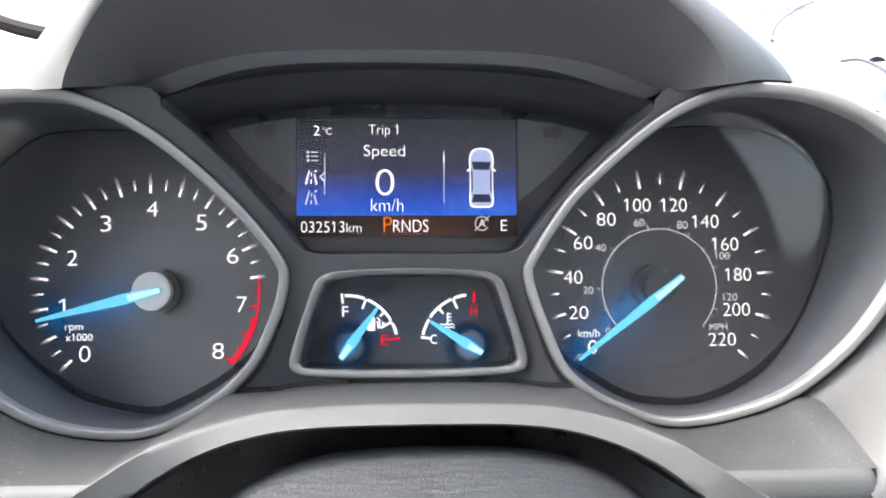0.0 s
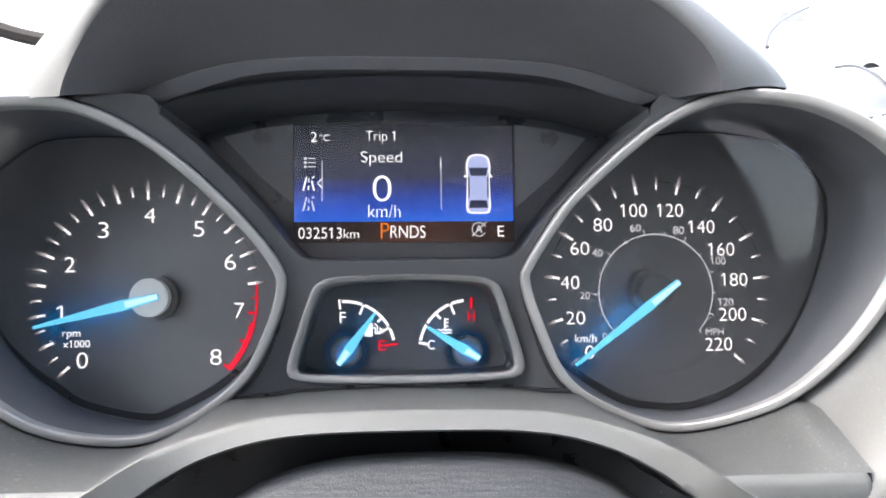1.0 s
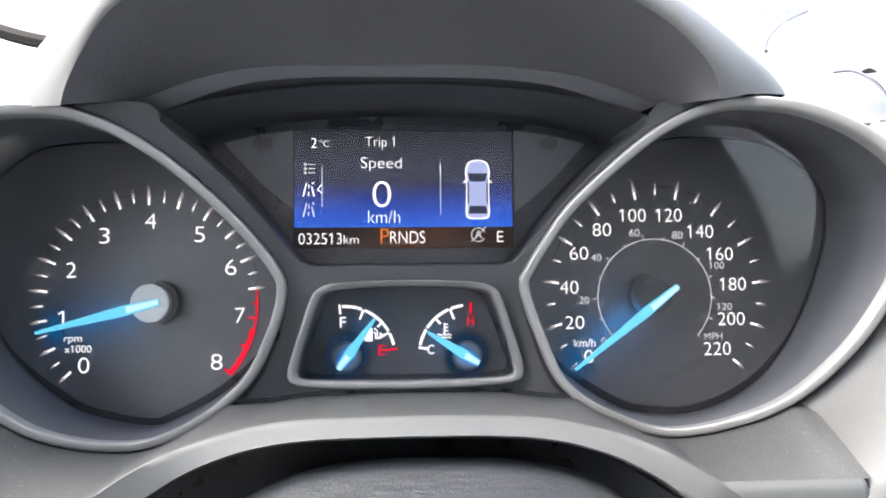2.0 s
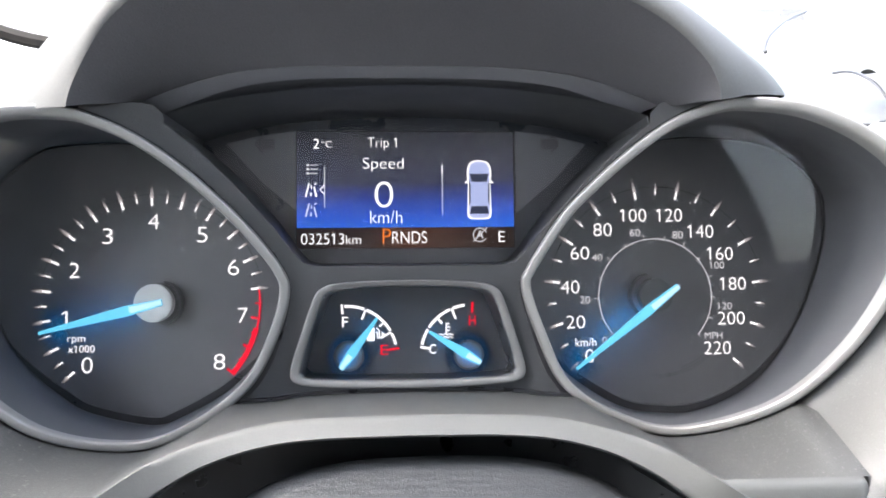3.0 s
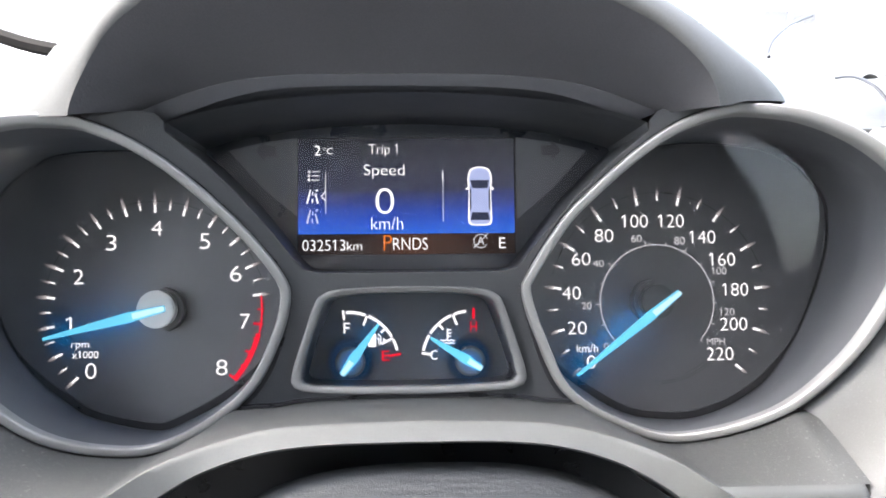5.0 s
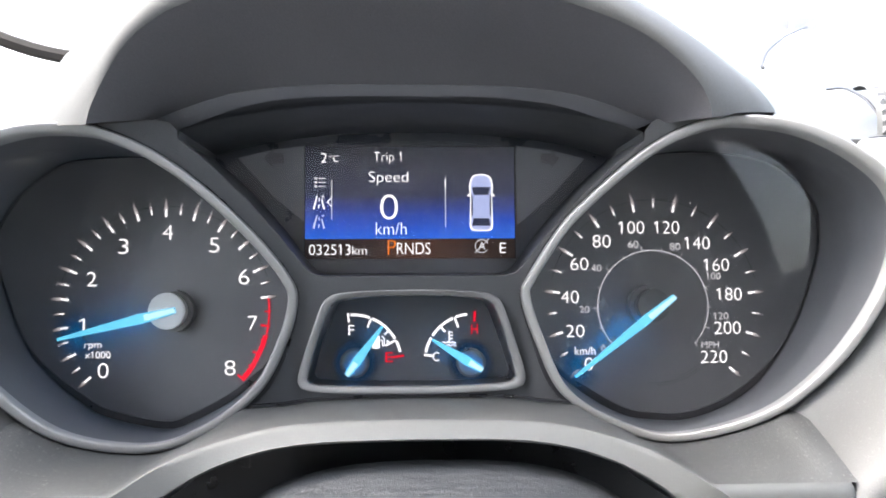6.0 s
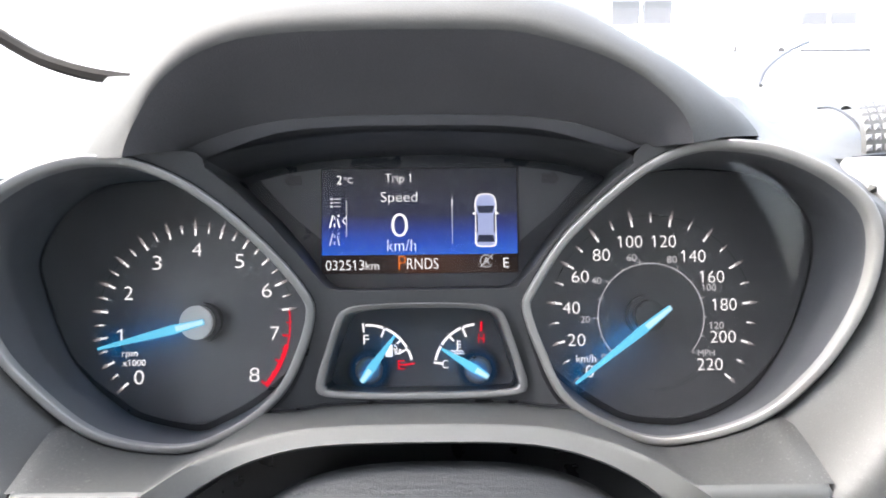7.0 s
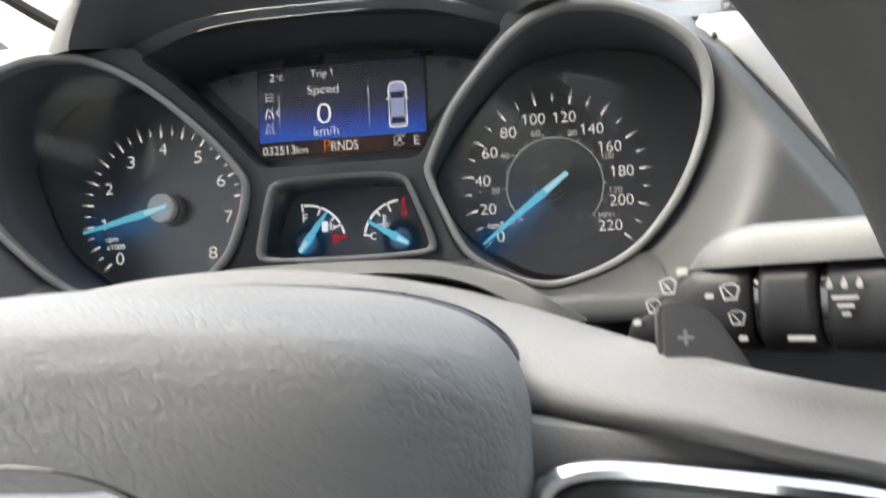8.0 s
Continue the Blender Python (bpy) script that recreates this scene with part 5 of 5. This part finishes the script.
wavy = lambda z: [(0.0088 + 0.0062 * i / 12, z + 0.0003 * math.sin(i * 1.55)) for i in range(13)]
part("coolant_icon", merged(bar(0.0119, -0.0278, 0.0119, -0.0330, 0.0006, 0.0006, GZ), bar(0.0119, -0.0283, 0.0135, -0.0283, 0.0005, 0.0005, GZ), bar(0.0119, -0.0297, 0.0135, -0.0297, 0.0005, 0.0005, GZ),
                            bar(0.0119, -0.0311, 0.0135, -0.0311, 0.0005, 0.0005, GZ), ring_line(wavy(-0.0328), 0.0005, GZ - 0.0001), ring_line(wavy(-0.0340), 0.0005, GZ - 0.0001)), WHITE, small)
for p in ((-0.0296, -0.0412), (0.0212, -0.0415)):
    for i in range(32):                     # blue glow painted in a ring round the cap
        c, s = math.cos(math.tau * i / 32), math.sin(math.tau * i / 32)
        glow_strip(small, p[0] + 0.0056 * c, p[1] + 0.0056 * s, p[0] + 0.0110 * c, p[1] + 0.0110 * s, 0.0036, 0.0070, 0.3298, CAPGLOW)
    part("hub_gap", arc_band(p[0], p[1], 0.0054, 0.0065, 0, 360, 0.3270), GROOVE, small, "dark gap round the cap")
    part("hub_cap", disc(p[0], p[1], 0.0055, 0.3262, 0.3305, bevel=0.0007), WALL, small, "dark round needle cap")
needle(small, (-0.0328, -0.0461), (-0.0175, -0.0252), 0.0042, 0.3225, 0.02)
needle(small, (0.0258, -0.0444), (0.0044, -0.0313), 0.0042, 0.3225, 0.02)
# ---- steering wheel ----
WC = Vector((-0.0050, 0.0450, -0.1200))
WUP = Vector((0, math.sin(radians(-5.0)), math.cos(radians(-5.0))))
WAX = Vector((0, math.cos(radians(-5.0)), -math.sin(radians(-5.0))))
wheel = thing("steering_wheel", (X0, 0.17, -0.19), "dark leather steering wheel with a padded airbag cover", "steering wheel")


def torus(R, r, n=96, m=18, squash=0.9):
    secs = []
    for i in range(n):
        a = 2 * math.pi * i / n
        out = Vector((math.cos(a), 0, 0)) + WUP * math.sin(a)
        c = WC + R * out
        secs.append([c + r * (math.cos(2 * math.pi * j / m) * out + squash * math.sin(2 * math.pi * j / m) * WAX) for j in range(m)])
    return loft(secs, closed=True, wrap=True)


part("rim", torus(0.1700, 0.0200), RIM, wheel, "black leather rim", angle=80)


def crest(u):
    """Height of the wheel centre's upper edge at a distance from the middle."""
    u = abs(u)
    return -0.0620 - 1.8 * u * u + 3.1 * max(0.0, u - 0.10) ** 2


def shell_dip(u):
    """How much further the shell's rolled front edge hangs down beside the airbag cover."""
    return 0.0083 * smoothstep((0.132 - abs(u)) / 0.052)


rows = []
for i in range(65):
    u = -0.170 + 0.340 * i / 64
    au = abs(u)
    z = crest(u)
    k = smoothstep((au - 0.060) / 0.09)
    yb, yf = 0.160 - 0.048 * k, 0.121 - 0.023 * smoothstep((au - 0.055) / 0.09)
    dip = shell_dip(u)
    prof = [(yb + 0.010, -0.060 + 0.02 * k), (yb + 0.012, -0.024), (yb + 0.0095, -0.011), (yb + 0.004, -0.0035), (yb - 0.006, -0.0002)]
    m0, m1 = Vector((yb - 0.006, -0.0002)), Vector((yf + 0.004, -0.0040 - 0.004 * k - 0.35 * dip))
    prof += [tuple(m0.lerp(m1, t) + Vector((0, 0.0012 * math.sin(math.pi * t)))) for t in (0.33, 0.67, 1.0)]
    prof += [(yf - 0.003, -0.0085 - 0.003 * k - 0.75 * dip), (yf - 0.0065, -0.0122 - 0.001 * k - dip), (yf - 0.0065, -0.0148 - dip), (yf - 0.003, -0.0178 - dip), (yf + 0.004, -0.0188 - dip), (yf + 0.009, -0.0184 - dip)]
    rows.append([(X0 + u, p, z + q) for p, q in prof])
part("spoke_shell", loft(rows), SHELL, wheel, "smooth grey shell of the wheel centre and spokes", angle=60)


def cushion(scale, lift):
    """Sections of the airbag cover from its seam to its crown."""
    out = []
    for i in range(192):
        a = 2 * math.pi * i / 192
        c, s = math.cos(a), math.sin(a)
        n = 6.5
        r = (abs(c) ** n + abs(s) ** n) ** (-1 / n)
        x = 0.0905 * r * c * scale
        z = (0.052 if s > 0 else 0.085) * r * s * scale
        droop = 1.15 * x * x if s > 0 else 0
        out.append(Vector((X0 + x, 0.118 - lift - 0.10 * (z - 0.0), -0.1195 + z - droop)))
    return out


secs = [cushion(0.975, -0.012), cushion(0.985, 0.0), cushion(0.995, 0.004), cushion(1.0, 0.010), cushion(0.992, 0.022), cushion(0.965, 0.036), cushion(0.915, 0.048), cushion(0.82, 0.057), cushion(0.65, 0.063), cushion(0.40, 0.066), cushion(0.15, 0.067), cushion(0.01, 0.067)]
part("cover_seam", loft([cushion(0.990, 0.002), cushion(1.003, 0.001), cushion(1.008, -0.001), cushion(1.009, -0.006)], closed=True), GROOVE, wheel, "dark seam round the airbag cover")
part("airbag_cover", loft(secs, closed=True), HUBSKIN, wheel, "grained soft airbag cover", angle=70)
bz = []
for sc, dy in ((1.0, 0.004), (1.0, -0.0015), (0.97, -0.0022), (0.93, -0.0018), (0.92, 0.002)):
    bz.append([(X0 + 0.036 * sc * math.cos(2 * math.pi * i / 40), 0.052 + dy, -0.1135 + 0.0165 * sc * math.sin(2 * math.pi * i / 40)) for i in range(40)])
badge = part("emblem_ring", loft(bz, closed=True), GLOSSY, wheel, "dark oval emblem ring")
part("emblem_plate", prism([(X0 + 0.0328 * math.cos(2 * math.pi * i / 40), -0.1135 + 0.0150 * math.sin(2 * math.pi * i / 40)) for i in range(40)], 0.0500, 0.056), material("emblem_silver", (0.62, 0.60, 0.66), 0.3, metal=0.4), badge, "plain pale silver oval")
for s in (1, -1):
    secs = []
    for g, dy in ((0.0, 0.006), (0.0, -0.001), (0.0012, -0.0026), (0.0030, -0.0026), (0.0042, 0.0), (0.0042, 0.004)):
        secs.append([(X0 + s * (0.0892 + g + (0.084 - 2 * g) * 0.5 * (1 + q[0])) , 0.0895 + dy, -0.1220 - 0.13 * (0.084 * 0.5 * (1 + q[0])) + (0.017 - g) * q[1]) for q in [(math.copysign(abs(math.cos(2 * math.pi * i / 36)) ** 0.5, math.cos(2 * math.pi * i / 36)), math.copysign(abs(math.sin(2 * math.pi * i / 36)) ** 0.5, math.sin(2 * math.pi * i / 36))) for i in range(36)]])
    pad = part("switch_frame", loft(secs, closed=True), CHROME, wheel, "satin chrome frame of the spoke switches")
    part("switch_pad", prism([(p[0], p[2]) for p in secs[4]], 0.0900, 0.097, 0.001), GLOSSY, pad, "gloss black switch pad")
    face_rows = []
    for y, dz in ((0.106, -0.0165), (0.1005, -0.0175), (0.0990, -0.0205), (0.0985, -0.045), (0.0990, -0.075), (0.106, -0.080)):
        face_rows.append([(X0 + s * u, y, crest(u) + dz - shell_dip(u) if dz > -0.04 else crest(0.12) + dz) for u in (0.080, 0.09, 0.10, 0.11, 0.12, 0.13, 0.14, 0.15, 0.166)])
    part("spoke_face", loft(face_rows), SHELL, wheel, angle=50)

# gear paddle behind the spoke
pad_o = [(0.1160, -0.115), (0.1162, -0.0830), (0.1170, -0.0806), (0.1190, -0.0798), (0.1240, -0.0803), (0.1275, -0.0818), (0.1305, -0.0850), (0.1365, -0.0950), (0.1420, -0.1110)]
PADDLE = material("paddle_plastic", (0.05, 0.05, 0.052), 0.45, grain=0.1, scale=1800)
pad_o = [(x + 0.0003, z + 0.0028) for x, z in pad_o]
paddle = part("gear_paddle", prism(pad_o, 0.1120, 0.1165, 0.0012), PADDLE, wheel, "dark grey shift paddle with a plus mark")
part("plus_mark", merged(bar(0.1206, -0.0852, 0.1242, -0.0852, 0.0008, 0.0008, 0.1116), bar(0.1224, -0.0834, 0.1224, -0.0870, 0.0008, 0.0008, 0.1115)), INK, paddle)

# ---- wiper stalk ----
STALK = material("stalk_plastic", (0.008, 0.008, 0.009), 0.4, spec=0.2, grain=0.15, scale=1800, bump=0.1, blotch=0.1)
STALKTOP = material("stalk_top_plastic", (0.085, 0.085, 0.083), 0.5, grain=0.12, scale=1500, bump=0.15, blotch=0.1)
stalk = thing("wiper_stalk", (0.115, 0.16, -0.092), "black wiper stalk with white symbols", "stalk")
S0, S1 = Vector((0.108, 0.1674, -0.0795)), Vector((0.272, 0.0530, -0.0795))
SD = (S1 - S0).normalized()
SN = Vector((SD.y, -SD.x, 0)).normalized()       # towards the driver
if SN.y > 0:
    SN = -SN
SU = Vector((0, 0, 1))


def taper(t):
    return max(0.0, (0.165 - t) / 0.10) ** 1.1


def stalk_section(t, half, deep, grow=0.0):
    c = S0 + (S1 - S0) * t - SU * 0.0085 * taper(t)
    out = []
    for i in range(28):
        a = 2 * math.pi * i / 28
        ca, sa = math.cos(a), math.sin(a)
        k = (abs(ca) ** 3 + abs(sa) ** 3) ** (-1 / 3)
        out.append(c + SN * (deep + grow) * k * ca + SU * (half + grow) * k * sa)
    return out


def stalk_piece(t0, t1, grow=0.0, n=6):
    return loft([stalk_section(t, 0.0118 - 0.0075 * taper(t), 0.0105 - 0.003 * taper(t), g) for t, g in
                 [(t0, grow - 0.0008)] + [(t0 + 0.004 + (t1 - t0 - 0.008) * i / n, grow) for i in range(n + 1)] + [(t1, grow - 0.0008)]], closed=True, caps=True)


part("stalk_base", stalk_piece(0.066, 0.248, n=10), STALK, stalk, angle=50)
part("stalk_groove", stalk_piece(0.244, 0.264, -0.0016, 2), GLOSSY, stalk)
part("turning_ring", stalk_piece(0.257, 0.326, 0.0004), STALK, stalk, "turning ring with a pointer mark", angle=50)
part("stalk_groove", stalk_piece(0.322, 0.342, -0.0016, 2), GLOSSY, stalk)
part("stalk_end", stalk_piece(0.336, 1.0), STALK, stalk, angle=50)
cap_rows = []
for t, dz, w in ((0.155, 0.0112, 0.004), (0.175, 0.0148, 0.007), (0.20, 0.0182, 0.0095), (0.225, 0.0202, 0.0108), (0.25, 0.0209, 0.0112), (0.5, 0.0197, 0.0112), (1.0, 0.0182, 0.0112)):
    c = S0 + (S1 - S0) * t
    lo = 0.0104 if t > 0.15 else dz - 0.002
    cap_rows.append([c + SN * (w * 1.02) + SU * lo, c + SN * (w * 1.04) + SU * (dz - 0.0022), c + SN * (w * 0.85) + SU * (dz - 0.0005), c + SN * (w * 0.3) + SU * (dz + 0.0003), c - SN * w + SU * (dz - 0.001), c - SN * w + SU * (lo - 0.004)])
part("stalk_top", loft(cap_rows), STALKTOP, stalk, "paler moulded upper edge", angle=60)


def on_stalk(t, h, lift=0.0007):
    return S0 + (S1 - S0) * t + SN * (0.0108 - 0.003 * taper(t) + lift) + SU * h


def stalk_at(t, h, size, p):
    return on_stalk(t + p[0] * size / 0.200, h + p[1] * size)


def stalk_line(name, t, h, pts, size, w=0.09):
    """A closed printed outline on the stalk."""
    k = len(pts)
    c = Vector((sum(p[0] for p in pts) / k, sum(p[1] for p in pts) / k))
    rows_ = [[stalk_at(t, h, size, c + (Vector(p) - c) * f) for p in pts] for f in (1.0, 1.0 - 2.4 * w)]
    part(name, loft(rows_, closed=True), INK, stalk, "small white printed symbol", smooth=False)


def stalk_fill(name, t, h, pts, size):
    bm = bmesh.new()
    bm.faces.new([bm.verts.new(stalk_at(t, h, size, p)) for p in pts])
    part(name, bm, INK, stalk, smooth=False)


PANE = ((-0.5, 0.25), (-0.2, 0.42), (0.25, 0.42), (0.5, 0.25), (0.32, -0.35), (-0.3, -0.38))
WIPER = ((-0.25, 0.16), (-0.19, 0.20), (0.18, -0.18), (0.12, -0.22))
TAG = ((-0.5, 0.1), (-0.3, 0.4), (0.5, 0.35), (0.45, -0.2), (-0.4, -0.25))
DROP = ((0.0, 0.5), (0.22, 0.0), (0.16, -0.3), (-0.16, -0.3), (-0.22, 0.0))
for t, h, size in ((0.115, 0.0007, 0.0050), (0.140, 0.0060, 0.0056), (0.224, 0.0038, 0.0054), (0.231, -0.0028, 0.0046)):
    stalk_line("wiper_symbol", t, h, PANE, size)
    stalk_fill("wiper_arm_symbol", t, h, WIPER, size)
for t, h, size in ((0.087, -0.0038, 0.0028), (0.162, 0.0096, 0.0034), (0.197, 0.0029, 0.0024), (0.237, -0.0080, 0.0024)):
    stalk_fill("speed_symbol", t, h, TAG, size)
for k in (-1, 0, 1):
    stalk_fill("drop_symbol", 0.357 + 0.016 * k, 0.0048, DROP, 0.0034)
for k, w in ((0, 0.5), (1, 0.32), (2, 0.16)):
    stalk_fill("spray_symbol", 0.357, 0.0016 - 0.0019 * k, ((-w, 0.08), (w, 0.08), (w, -0.08), (-w, -0.08)), 0.0058)
stalk_fill("pointer_mark", 0.306, -0.0078, ((-0.5, 0.1), (0.5, 0.1), (0.5, -0.1), (-0.5, -0.1)), 0.0062)

# ---- centre vent with its thumbwheel ----
SLAT = material("slat_plastic", (0.16, 0.16, 0.165), 0.3)
vent = thing("air_vent", (0.22, 0.27, -0.06), "centre air vent with a silver trim edge and knurled thumbwheel", "air vent")
A, B = Vector((0.1690, 0.2350, 0.0368)), Vector((0.2330, 0.2330, -0.0450))
C, E = Vector((0.1896, 0.2640, 0.0357)), Vector((0.2252, 0.2640, -0.0036))


def left_line(s):
    return A + (B - A) * s


def right_line(s):
    return C + (E - C) * s


band_l = [Vector((0.1712, 0.2790, 0.0478)), Vector((0.1676, 0.2560, 0.0412)), A] + [left_line(s) for s in (0.12, 0.2, 0.3, 0.45, 0.6, 0.75, 0.9, 1.3)]
for i, p in enumerate(band_l):
    p.y = panel_y(p.x, p.z) - (0.0004 if i < 2 else 0.0012)
band_r = [Vector((0.1915, 0.2795, 0.0490)), Vector((0.1905, 0.2700, 0.0420)), C] + [right_line(s) for s in (0.14, 0.29, 0.45, 0.72, 1.0, 1.3, 1.6, 2.4)]
FACE = (band_l[5] - band_l[8]).cross(band_r[5] - band_l[5]).normalized()
if FACE.y > 0:
    FACE = -FACE
prof = ((0.0, -0.004), (0.0, -0.0004), (0.04, 0.0004), (0.3, 0.0012), (0.7, 0.0010), (0.95, 0.0), (1.0, -0.0012), (1.0, -0.014))
part("trim_edge", loft([[p.lerp(q, v) + FACE * w for p, q in zip(band_l, band_r)] for v, w in prof]), TRIMGREY, vent, "pale painted trim edge beside the vent", angle=60)
gap_w = (0.0, 0.0010, 0.0019, 0.0027, 0.0032, 0.0040)
gap_rows = []
for f in (-0.12, 0.45, 1.0):
    row = []
    for s, w in zip((0.10, 0.2, 0.4, 0.7, 1.0, 1.3), gap_w):
        p = left_line(s) + Vector((-w * f, 0, -w * f * 0.8))
        row.append(Vector((p.x, panel_y(p.x, p.z) - 0.0009, p.z)))
    gap_rows.append(row)
part("trim_gap", loft(gap_rows), GROOVE, vent, "dark gap beside the trim")
tops = [(0.1905, 0.2795, 0.0488), (0.1905, 0.2755, 0.0472), (0.1905, 0.2680, 0.0400), (0.1900, 0.2645, 0.0362), (0.1900, 0.2660, 0.0345), (0.1900, 0.2780, 0.0335)]
part("top_bar", loft([[Vector(p) + Vector((dx, dx * 0.02, dx * 0.075)) for dx in (-0.0006, 0.01, 0.03, 0.10)] for p in tops]), TRIMGREY, vent, "pale bar over the vent", angle=40)
part("top_seam", tube([(0.1743, 0.2778, 0.0483), (0.1905, 0.2782, 0.0495), (0.2150, 0.2786, 0.0514), (0.2500, 0.2790, 0.0540)], 0.0006), GROOVE, vent, "thin seam over the vent")
part("vent_back", loft([[right_line(s) + Vector((dx, 0.034, 0)) for dx in (-0.004, 0.11)] for s in (-0.2, 2.6)]), GROOVE, vent)
for i in range(5):
    o = Vector((0.0045 + 0.015 * i, 0.010, 0.0015))
    part("slat", loft([[right_line(s) + o + Vector(d) for s in (0.10, 0.9, 0.93, 2.4)] for d in ((0, 0.003, 0), (0.0003, 0, 0), (0.0017, -0.0002, 0.0), (0.0022, 0.002, 0), (0.006, 0.022, 0))]), SLAT, vent, "grey vent slat", angle=60)
knob_c = Vector((0.1858, 0.3050, 0.0560))
KX = Vector((0.985, -0.17, 0.06)).normalized()
KY = Vector((0, 0, 1))
part("knob_seam", tube(spline([(0.1825, 0.3200, 0.0795), (0.1835, 0.3080, 0.0765), (0.1845, 0.2950, 0.0680), (0.1848, 0.2850, 0.0560)], 5, False), 0.0007), GROOVE, vent, "dark slot beside the thumbwheel")


def knob(r0, w0, w1, n=26, a0=-14, a1=112):
    KF = KX.cross(KY).normalized()
    if KF.y > 0:
        KF = -KF
    rows_ = []
    for i in range(n + 1):
        a = radians(a0 + (a1 - a0) * i / n)
        d = KF * math.cos(a) + KY * math.sin(a)
        rows_.append([knob_c + KX * w0 + d * (r0 - 0.002), knob_c + KX * (w0 + 0.0012) + d * r0, knob_c + KX * (w1 - 0.0012) + d * r0, knob_c + KX * w1 + d * (r0 - 0.002)])
    return loft(rows_), KF


kb, KF = knob(0.0220, 0.0, 0.0190)
kn = part("thumbwheel", kb, DASH, vent, "knurled vent thumbwheel", angle=50)
for i in range(10):
    for j in range(5):
        a = radians(-8 + 11.5 * i)
        d = KF * math.cos(a) + KY * math.sin(a)
        tt = KF * -math.sin(a) + KY * math.cos(a)
        c = knob_c + KX * (0.0024 + 0.0036 * j) + d * 0.0221
        bm = bmesh.new()
        base = [bm.verts.new(c + KX * p * 0.0012 + tt * q * 0.0013) for p, q in ((-1, -1), (1, -1), (1, 1), (-1, 1))]
        tip = bm.verts.new(c + d * 0.0008)
        for q in range(4):
            bm.faces.new((base[q], base[(q + 1) % 4], tip))
        bmesh.ops.recalc_face_normals(bm, faces=bm.faces)
        part("knurl", bm, SLAT, kn, smooth=False)
